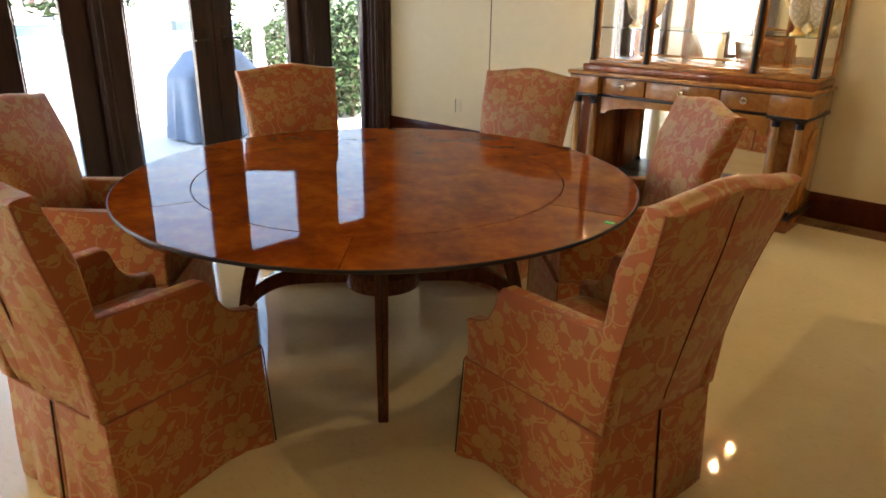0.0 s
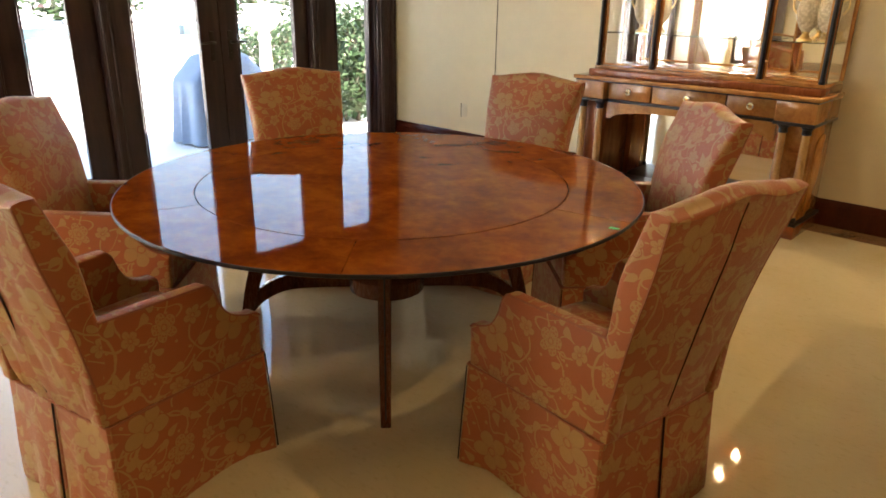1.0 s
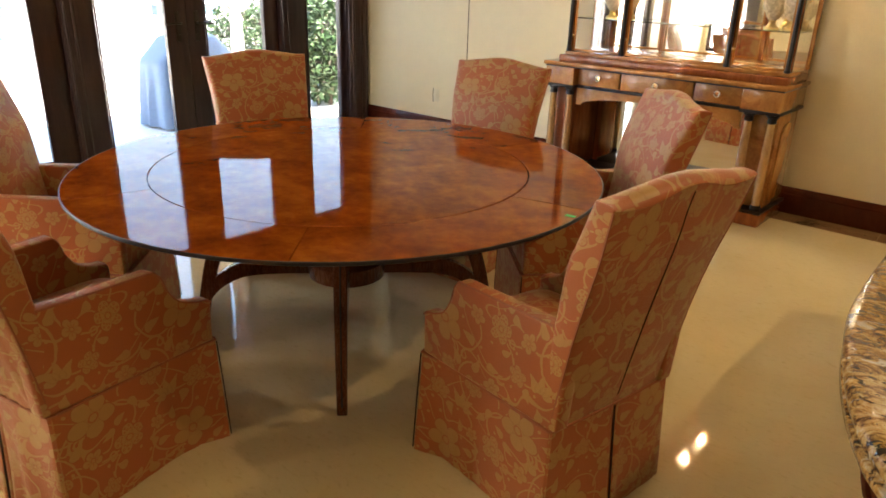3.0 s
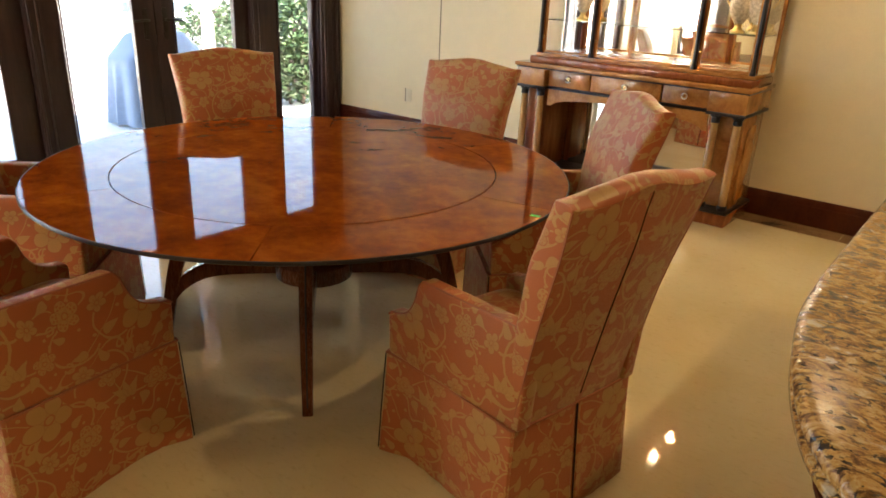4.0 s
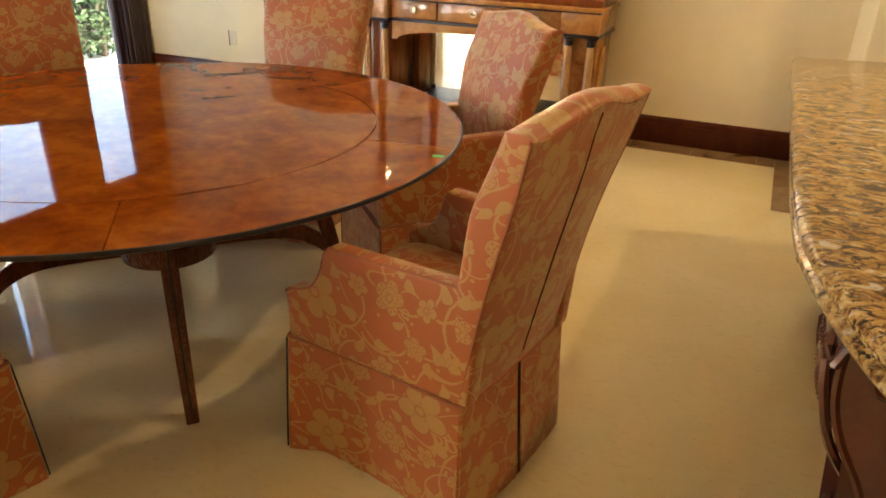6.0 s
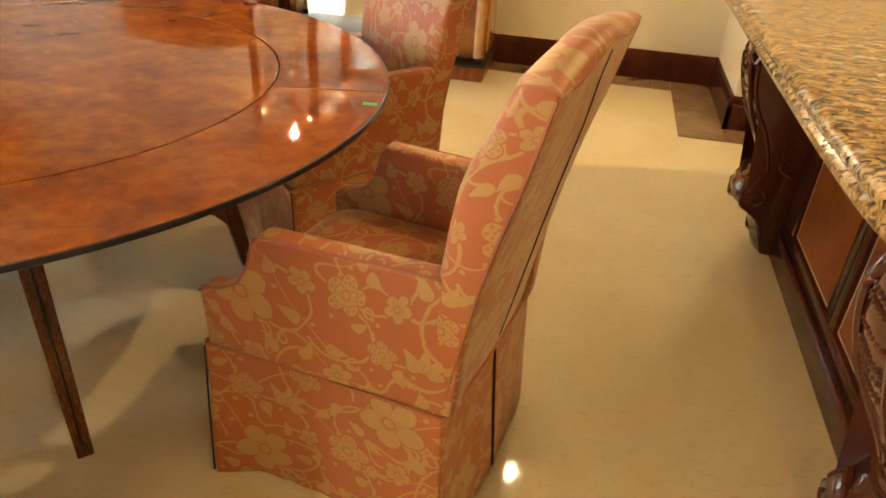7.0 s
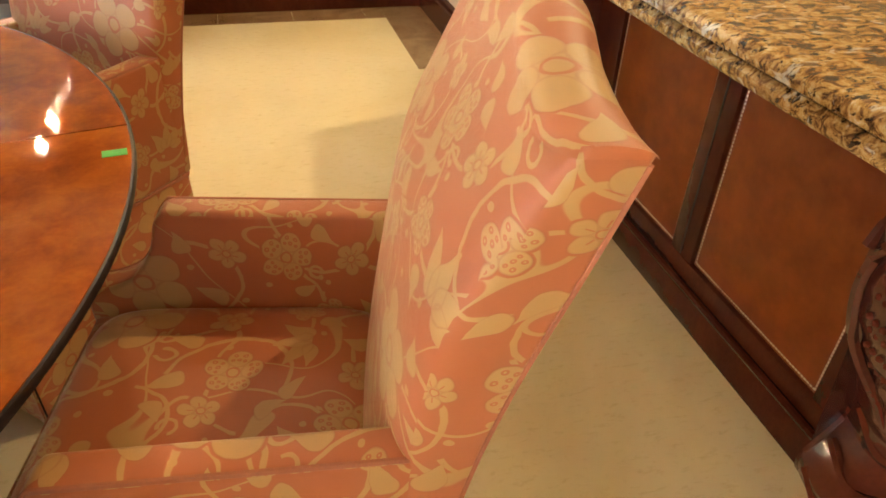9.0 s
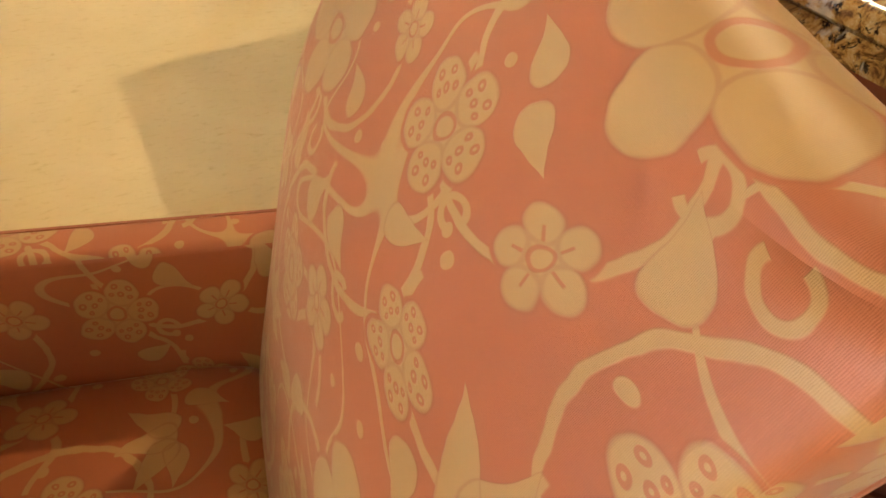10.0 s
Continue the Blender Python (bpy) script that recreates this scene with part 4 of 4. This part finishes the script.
loose = armchair(pose(0.034, -1.063, 0, 0, 0, 10.37), 0.028)
tagged(loose, "skirted armchair in rust floral damask with a creased, loose back", "chair", "chairs round the table")


# ---- the display cabinet ----
def display_cabinet():
    X0, X1, Y0, Y1 = -0.87, 0.83, 2.775, 3.246
    c = thing("display_cabinet", "honey burl wood display cabinet with columns and lit mirrored glass", "cabinet")
    part("plinth", box(X0, X1, Y0 - 0.01, Y1, 0.0, 0.085, 0.006), "cherry", c)
    part("plinth_line", box(X0 - 0.006, X1 + 0.006, Y0 - 0.016, Y1, 0.085, 0.105, 0.005), "ebony", c)
    part("lower_mirror", box(X0 + 0.26, X1 - 0.26, Y1 - 0.03, Y1 - 0.02, 0.105, 0.70), "mirror", c, smooth=False)
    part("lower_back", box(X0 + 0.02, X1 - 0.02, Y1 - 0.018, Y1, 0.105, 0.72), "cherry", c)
    ends = ((X0, X0 + 0.235), (X1 - 0.235, X1))
    for k, (a, b) in enumerate(ends):
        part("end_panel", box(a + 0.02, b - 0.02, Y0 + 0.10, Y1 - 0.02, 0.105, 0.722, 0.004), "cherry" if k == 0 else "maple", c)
        out = a + 0.012 if k == 0 else b - 0.012
        arch = [(Y0 + 0.16, 0.15), (Y1 - 0.06, 0.15), (Y1 - 0.06, 0.55)] + [(Y0 + 0.16 + (Y1 - Y0 - 0.22) * (0.5 + 0.5 * math.cos(t * math.pi / 10)), 0.55 + 0.10 * math.sin(t * math.pi / 10)) for t in range(1, 10)] + [(Y0 + 0.16, 0.55)]
        part("arched_panel", prism(arch, 0, out - 0.006, out + 0.006, 0.002), "maple", c)
        for cx in (a + 0.045, b - 0.048):
            col = part("column", lathe([(0.027, 0.135), (0.0285, 0.30), (0.0265, 0.52), (0.023, 0.668)], 20, (cx, Y0 + 0.045, 0)), "column", c)
            part("base_ring", lathe([(0.033, 0.105), (0.034, 0.115), (0.034, 0.128), (0.029, 0.136)], 20, (cx, Y0 + 0.045, 0)), "ebony", col)
            part("capital", lathe([(0.024, 0.666), (0.031, 0.672), (0.027, 0.680), (0.027, 0.700), (0.036, 0.708), (0.038, 0.722)], 20, (cx, Y0 + 0.045, 0)), "ebony", col)
        part("end_block", box(a - 0.004, b + 0.004, Y0 - 0.012, Y1, 0.742, 0.872, 0.004), "maple", c)
        part("block_line", box(a - 0.008, b + 0.008, Y0 - 0.016, Y1, 0.722, 0.742, 0.003), "ebony", c)
    # drawers
    m0, m1 = X0 + 0.24, X1 - 0.24
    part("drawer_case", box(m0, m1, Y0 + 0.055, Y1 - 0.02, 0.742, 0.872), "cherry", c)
    part("case_line", box(m0, m1, Y0 + 0.042, Y1 - 0.03, 0.722, 0.741, 0.003), "ebony", c)
    cuts = (m0 + 0.006, -0.275, 0.262, m1 - 0.006)
    for a, b in zip(cuts, cuts[1:]):
        d = part("drawer", box(a + 0.006, b - 0.006, Y0 + 0.03, Y0 + 0.055, 0.748, 0.862, 0.004), "maple", c)
        kx = (a + b) / 2
        ring = [(kx + 0.019 * math.cos(t * math.pi / 8), Y0 + 0.018, 0.808 + 0.019 * math.sin(t * math.pi / 8)) for t in range(16)]
        part("ring_pull", tube(ring, 0.0052, 8, closed=True), "silver", d, "pale brass ring pull")
        rose = lathe([(0.024, 0), (0.023, 0.004), (0.012, 0.006)], 20)
        part("rose", rose, "brass", d).matrix_basis = pose(kx, Y0 + 0.03, 0.808, 90, 0, 0)
    # arched apron under the drawers
    arch = [(m0, 0.722), (m1, 0.722), (m1, 0.60)] + [(m0 + (m1 - m0) * (0.5 + 0.5 * math.cos(math.pi * t / 24)) * 0.94 + 0.03 * (m1 - m0), 0.60 + 0.075 * math.sin(math.pi * t / 24)) for t in range(0, 25)] + [(m0, 0.60)]
    part("apron", prism(arch, 1, Y0 + 0.055, Y0 + 0.08), "maple", c)
    # ledge in two steps
    part("ledge", box(X0 - 0.022, X1 + 0.022, Y0 - 0.028, Y1, 0.876, 0.904, 0.009, 3), "maple", c)
    part("ledge_line", box(X0 - 0.006, X1 + 0.006, Y0 - 0.012, Y1, 0.866, 0.878), "ebony", c)
    part("ledge_step", box(X0 + 0.07, X1 - 0.0, Y0 + 0.03, Y1, 0.902, 0.952, 0.012, 3), "cherry", c)
    # glazed upper part
    U0, U1, V0, V1 = -0.775, 0.825, 2.85, 3.235
    Z0, Z1 = 0.952, 2.14
    part("floor_board", box(U0, U1, V0, V1, Z0, Z0 + 0.022, 0.004), "maple", c)
    part("mirror_back", box(U0 + 0.02, U1 - 0.02, V1 - 0.035, V1 - 0.028, Z0 + 0.022, Z1 - 0.02), "mirror", c, smooth=False)
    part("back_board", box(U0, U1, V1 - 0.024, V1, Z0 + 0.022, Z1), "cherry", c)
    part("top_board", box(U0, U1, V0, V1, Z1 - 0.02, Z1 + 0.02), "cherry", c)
    part("cornice", rings([[(x, y, z) for x, y in ((U0 - o, V0 - o), (U1 + o, V0 - o), (U1 + o, V1), (U0 - o, V1))] for o, z in ((0.0, Z1 + 0.02), (0.02, Z1 + 0.03), (0.03, Z1 + 0.07), (0.06, Z1 + 0.11), (0.065, Z1 + 0.14), (0.0, Z1 + 0.15))]), "maple", c, smooth=False)
    posts = (-0.752, -0.325, 0.425, 0.80)
    for x in posts:
        p = part("post", lathe([(0.0145, Z0 + 0.06), (0.015, 1.5), (0.0138, Z1 - 0.06)], 14, (x, V0 + 0.012, 0)), "ebony", c)
        part("post_base", lathe([(0.019, Z0 + 0.022), (0.020, Z0 + 0.040), (0.016, Z0 + 0.045), (0.016, Z0 + 0.06)], 14, (x, V0 + 0.012, 0)), "ebony", p)
        part("post_cap", lathe([(0.020, Z1 - 0.06), (0.020, Z1 - 0.05), (0.025, Z1 - 0.045), (0.024, Z1 - 0.02)], 14, (x, V0 + 0.012, 0)), "brass", p)
        part("post_rail", box(x - 0.016, x + 0.016, V0 + 0.026, V0 + 0.05, Z0 + 0.022, Z1 - 0.02, 0.003), "cherry", c)
    for a, b in zip(posts, posts[1:]):
        d = thing_part("glass_door", c, pose(0, 0, 0))
        for u0, u1, w0, w1 in ((a + 0.018, a + 0.032, Z0 + 0.026, Z1 - 0.022), (b - 0.032, b - 0.018, Z0 + 0.026, Z1 - 0.022), (a + 0.032, b - 0.032, Z0 + 0.026, Z0 + 0.042), (a + 0.032, b - 0.032, Z1 - 0.04, Z1 - 0.022)):
            part("door_rail", box(u0, u1, V0 + 0.028, V0 + 0.046, w0, w1, 0.002), "maple", d)
        pane = part("pane", box(a + 0.03, b - 0.03, V0 + 0.034, V0 + 0.039, Z0 + 0.04, Z1 - 0.038), "glass", d, smooth=False)
        pane.visible_shadow = False
        knob = lathe([(0.004, 0), (0.004, 0.008), (0.009, 0.012), (0.009, 0.018), (0.003, 0.022)], 12)
        part("knob", knob, "brass", d).matrix_basis = pose(a + 0.026, V0 + 0.028, 1.09, 90, 0, 0)
    for x in (U0 + 0.006, U1 - 0.011):
        pane = part("side_pane", box(x, x + 0.005, V0 + 0.05, V1 - 0.03, Z0 + 0.022, Z1 - 0.02), "glass", c, smooth=False)
        pane.visible_shadow = False
        part("corner_stile", box(x - 0.006, x + 0.016, V1 - 0.028, V1 - 0.0, Z0 + 0.022, Z1 - 0.02, 0.003), "maple", c)
    for z in (1.205, 1.62):
        for a, b in ((U0 + 0.02, -0.334), (-0.316, 0.416), (0.434, U1 - 0.02)):
            s = part("glass_shelf", box(a, b, V0 + 0.07, V1 - 0.037, z, z + 0.008, 0.001), "shelfglass", c, smooth=False)
            s.visible_shadow = False
            for px in (a + 0.003, b - 0.003):
                part("shelf_pin", lathe([(0.004, -0.006), (0.004, 0.0)], 8, (px, V0 + 0.12, z)), "brass", c)
    for x in PUCKS:
        part("puck_light", lathe([(0.030, Z1 - 0.034), (0.032, Z1 - 0.02)], 20, (x, 3.03, 0)), "glow", c, "small round lamp, switched on")
    return c


display_cabinet()


def urn(m, label):
    u = thing("urn", label, "urn", m, "urns in the cabinet")
    part("foot", lathe([(0.045, 0), (0.046, 0.012), (0.030, 0.02), (0.020, 0.04), (0.024, 0.055)], 24), "gilt", u)
    body = part("body", lathe([(0.024, 0.055), (0.045, 0.08), (0.066, 0.13), (0.072, 0.18), (0.062, 0.23), (0.040, 0.26), (0.036, 0.285)], 28), "porcelain", u, "painted porcelain body")
    part("collar", lathe([(0.037, 0.283), (0.048, 0.30), (0.050, 0.312), (0.036, 0.316)], 24), "gilt", u)
    part("lid", lathe([(0.038, 0.316), (0.034, 0.34), (0.015, 0.36), (0.008, 0.372), (0.014, 0.386), (0.002, 0.40)], 24), "gilt", u)
    for s in (-1, 1):
        part("handle", tube(curve_through([(s * 0.060, 0, 0.235), (s * 0.095, 0, 0.25), (s * 0.098, 0, 0.20), (s * 0.070, 0, 0.16)], 5), 0.006, 8), "gilt", u)
    return u


vase = urn(pose(0.60, 3.05, 1.213), "gilt and painted porcelain urn on a glass shelf")
copy_thing(vase, pose(0.715, 3.06, 1.213))
copy_thing(vase, pose(-0.53, 3.06, 1.213))


# ---- the kitchen island ----
ISLAND_X = 2.254


def counter_outline():
    west = [(1.893, 1.435), (1.893, 0.9), (1.893, 0.3), (1.896, -0.15), (1.905, -0.38), (1.925, -0.52), (1.953, -0.645), (1.997, -0.78), (2.055, -0.89), (2.16, -1.0), (2.32, -1.09), (2.6, -1.15), (3.0, -1.17), (3.45, -1.10)]
    pts = [Vector((x, y, 0)) for x, y in west]
    fine = curve_through(pts[3:], 4)
    line = [(p.x, p.y) for p in pts[:3]] + [(p.x, p.y) for p in fine]
    return line + [(3.55, -0.9), (3.55, 1.45), (3.4, 1.53), (2.7, 1.60), (2.2, 1.525), (1.98, 1.475)]


def counter_top():
    t = thing("countertop", "thick polished brown granite countertop with a moulded edge", "countertop")
    line = counter_outline()
    cx, cy = 2.75, 0.2
    rows = []
    for off, z in ((-0.03, 0.852), (-0.006, 0.854), (0.0, 0.862), (0.0, 0.874), (-0.007, 0.880), (-0.010, 0.8835), (-0.010, 0.8838), (0.002, 0.892), (0.004, 0.902), (0.0, 0.911), (-0.008, 0.916), (-0.02, 0.918)):
        row = []
        n = len(line)
        for i in range(n):
            (ax, ay), (bx, by) = line[i - 1], line[(i + 1) % n]
            d = Vector((by - ay, ax - bx, 0)).normalized()
            if d.dot(Vector((line[i][0] - cx, line[i][1] - cy, 0))) < 0:
                d = -d
            row.append((line[i][0] + d.x * off, line[i][1] + d.y * off, z))
        rows.append(row)
    part("slab", rings(rows[6:]), "granite", t)
    part("edge_moulding", rings(rows[:6]), "granite", t, "rounded lower layer of the granite edge")
    return t


counter_top()


def kitchen_island():
    c = thing("kitchen_island", "dark walnut kitchen island with tan leather panels", "kitchen island")
    x0, x1, y0, y1 = ISLAND_X, 3.30, -0.82, 1.26
    part("carcass", box(x0 + 0.022, x1, y0 + 0.022, y1 - 0.022, 0.0, 0.850), "walnut", c)
    part("base_board", box(x0 - 0.012, x0 + 0.03, y0 - 0.012, y1 + 0.012, 0.0, 0.098, 0.004), "walnut", c)
    part("base_mould", tube([(x0 - 0.010, y0 - 0.01, 0.104), (x0 - 0.010, y1 + 0.01, 0.104)], 0.011, 8), "walnut", c)
    part("bottom_rail", box(x0 - 0.002, x0 + 0.024, y0, y1, 0.099, 0.165, 0.003), "walnut", c)
    part("top_rail", box(x0 - 0.002, x0 + 0.024, y0, y1, 0.785, 0.851, 0.003), "walnut", c)
    stiles = ((0.925, y1), (0.362, 0.457), (-0.21, -0.118), (y0, -0.67))
    for a, b in stiles:
        part("stile", box(x0 - 0.002, x0 + 0.024, a, b, 0.166, 0.784, 0.003), "walnut", c)
    part("stile_groove", box(x0 - 0.004, x0 - 0.001, 0.406, 0.412, 0.17, 0.784), "slit", c)
    for a, b in ((0.457, 0.925), (-0.118, 0.362), (-0.67, -0.21)):
        p = part("leather_panel", box(x0 + 0.010, x0 + 0.021, a + 0.001, b - 0.001, 0.167, 0.783, 0.002), "leather", c, "tan leather panel with pale stitching")
        bm = bmesh.new()
        m = 0.010
        runs = [((a + m, 0.167 + m), (b - m, 0.167 + m)), ((b - m, 0.167 + m), (b - m, 0.783 - m)), ((a + m, 0.167 + m), (a + m, 0.783 - m))]
        for (p0, q0), (p1, q1) in runs:
            length = math.hypot(p1 - p0, q1 - q0)
            n = int(length / 0.0095)
            for i in range(n):
                f0, f1 = i / n, (i + 0.62) / n
                ya, za, yb, zb = p0 + (p1 - p0) * f0, q0 + (q1 - q0) * f0, p0 + (p1 - p0) * f1, q0 + (q1 - q0) * f1
                w = 0.0018
                if abs(yb - ya) > abs(zb - za):
                    box(x0 + 0.0085, x0 + 0.0102, min(ya, yb), max(ya, yb), za - w, za + w, bm=bm)
                else:
                    box(x0 + 0.0085, x0 + 0.0102, ya - w, ya + w, min(za, zb), max(za, zb), bm=bm)
        tagged(part("stitching", bm, "thread", p, "pale saddle stitching", smooth=False), kind="stuff")
    part("end_panel", box(x0 - 0.002, x1, y0, y0 + 0.021, 0.0, 0.851, 0.003), "walnut", c)
    part("end_panel", box(x0 - 0.002, x1, y1 - 0.021, y1, 0.0, 0.851, 0.003), "walnut", c)
    return c


kitchen_island()


def corbel(m):
    """A carved bracket that carries the overhang: two scrolls, a scaled shield and leaf ribs."""
    c = thing("corbel", "dark glossy carved wooden bracket with scrolls under the granite", "corbel", m, "carved brackets")
    # outline as reach from the carcass and height
    edge = curve_through([(0.205, 0.850, 0), (0.230, 0.80, 0), (0.240, 0.72, 0), (0.233, 0.63, 0), (0.205, 0.55, 0), (0.160, 0.47, 0), (0.130, 0.39, 0), (0.118, 0.33, 0), (0.140, 0.285, 0), (0.172, 0.24, 0), (0.170, 0.195, 0), (0.130, 0.165, 0), (0.095, 0.13, 0), (0.070, 0.06, 0), (0.05, 0.004, 0)], 4)
    rows = []
    for k, (w, cut) in enumerate(((-0.100, 0.018), (-0.093, 0.005), (-0.076, 0.0), (-0.030, -0.013), (0.030, -0.013), (0.076, 0.0), (0.093, 0.005), (0.100, 0.018))):
        row = []
        for i, p in enumerate(edge):
            carve = 0.0025 * math.sin(i * 1.9) if 1 < k < 6 else 0.0
            row.append((-(p.x - cut + carve), w, p.y))
        row += [(0.0, w, 0.004), (0.0, w, 0.850)]
        rows.append(row)
    bm = rings(rows)
    bmesh.ops.triangulate(bm, faces=[f for f in bm.faces if len(f.verts) > 4])
    body = part("bracket", bm, "carved", c)
    for side in (-1, 1):
        # scroll lines on the cheeks
        spiral = [(-(0.16 + (0.080 - 0.0045 * t) * math.cos(t * 0.42)), side * 0.101, 0.70 + (0.085 - 0.0045 * t) * math.sin(t * 0.42)) for t in range(18)]
        part("scroll", tube(spiral, 0.009, 6), "carved", body)
        spiral = [(-(0.12 + (0.040 - 0.003 * t) * math.cos(t * 0.5 + 2)), side * 0.101, 0.225 + (0.040 - 0.003 * t) * math.sin(t * 0.5 + 2)) for t in range(13)]
        part("scroll", tube(spiral, 0.007, 6), "carved", body)
        part("rib", tube([(-(p.x - 0.012), side * 0.096, p.y) for p in edge[2:-4]], 0.0085, 6), "carved", body)
        for k in range(6):
            y = 0.60 - 0.045 * k
            part("leaf_rib", tube(curve_through([(-0.02, side * 0.099, y - 0.06), (-0.07, side * 0.104, y - 0.02), (-0.11 + 0.012 * k, side * 0.100, y + 0.035)], 4), 0.007, 6, taper=[0.4 + 0.12 * min(i, 8 - i) for i in range(9)]), "carved", body)
    for k in range(5):
        p = edge[27 + 6 * k]
        part("leaf_rib", tube(curve_through([(-(p.x + 0.000), -0.074, p.y + 0.022), (-(p.x + 0.012), 0.0, p.y - 0.012), (-(p.x + 0.000), 0.074, p.y + 0.022)], 5), 0.010, 6), "carved", body)
    for side in (-1, 1):
        part("leaf_rib", tube(curve_through([(-(edge[4].x), side * 0.010, edge[4].y), (-(edge[9].x + 0.010), side * 0.076, edge[9].y), (-(edge[16].x + 0.010), side * 0.081, edge[16].y), (-(edge[22].x + 0.010), side * 0.032, edge[22].y), (-(edge[25].x + 0.006), 0.0, edge[25].y)], 5), 0.009, 6), "carved", body)
    beads = bmesh.new()
    for r in range(9):
        for q in range(8):
            t = r / 8
            y = -0.062 + 0.124 * (q + 0.5 * (r % 2)) / 8
            i = int(5 + t * 13)
            p = edge[i]
            own = bmesh.new()
            bmesh.ops.create_icosphere(own, subdivisions=1, radius=0.0070, matrix=Matrix.Translation((-(p.x + 0.013 - 2.2 * y * y), y, p.y)))
            join(beads, own)
    tagged(part("beading", beads, "carved", body, "raised beaded scales"), kind="stuff")
    return c


bracket = corbel(pose(ISLAND_X - 0.002, 1.175, 0.0))
copy_thing(bracket, pose(ISLAND_X - 0.012, -0.375, 0.0))


# ---- stone border of the floor ----
def border_tiles():
    """Brown marble tiles laid along the wall and round the pier."""
    runs = []
    x = WEST
    while x < 1.975:
        runs.append((x, min(x + 0.405, 1.975), 3.06, NORTH - 0.022))
        x += 0.405
    y = 2.255
    while y < NORTH - 0.03:
        runs.append((1.975, 2.218, y, min(y + 0.405, NORTH - 0.022)))
        y += 0.405
    x = 2.218
    while x < EAST - 0.05:
        runs.append((x, min(x + 0.405, EAST - 0.03), 2.255, 2.453))
        x += 0.405
    for a, b, c, d in runs:
        part("tile", box(a + 0.001, b - 0.001, c + 0.001, d - 0.001, 0.0, 0.004, 0.0008, 1), "border", floor, smooth=False)


border_tiles()
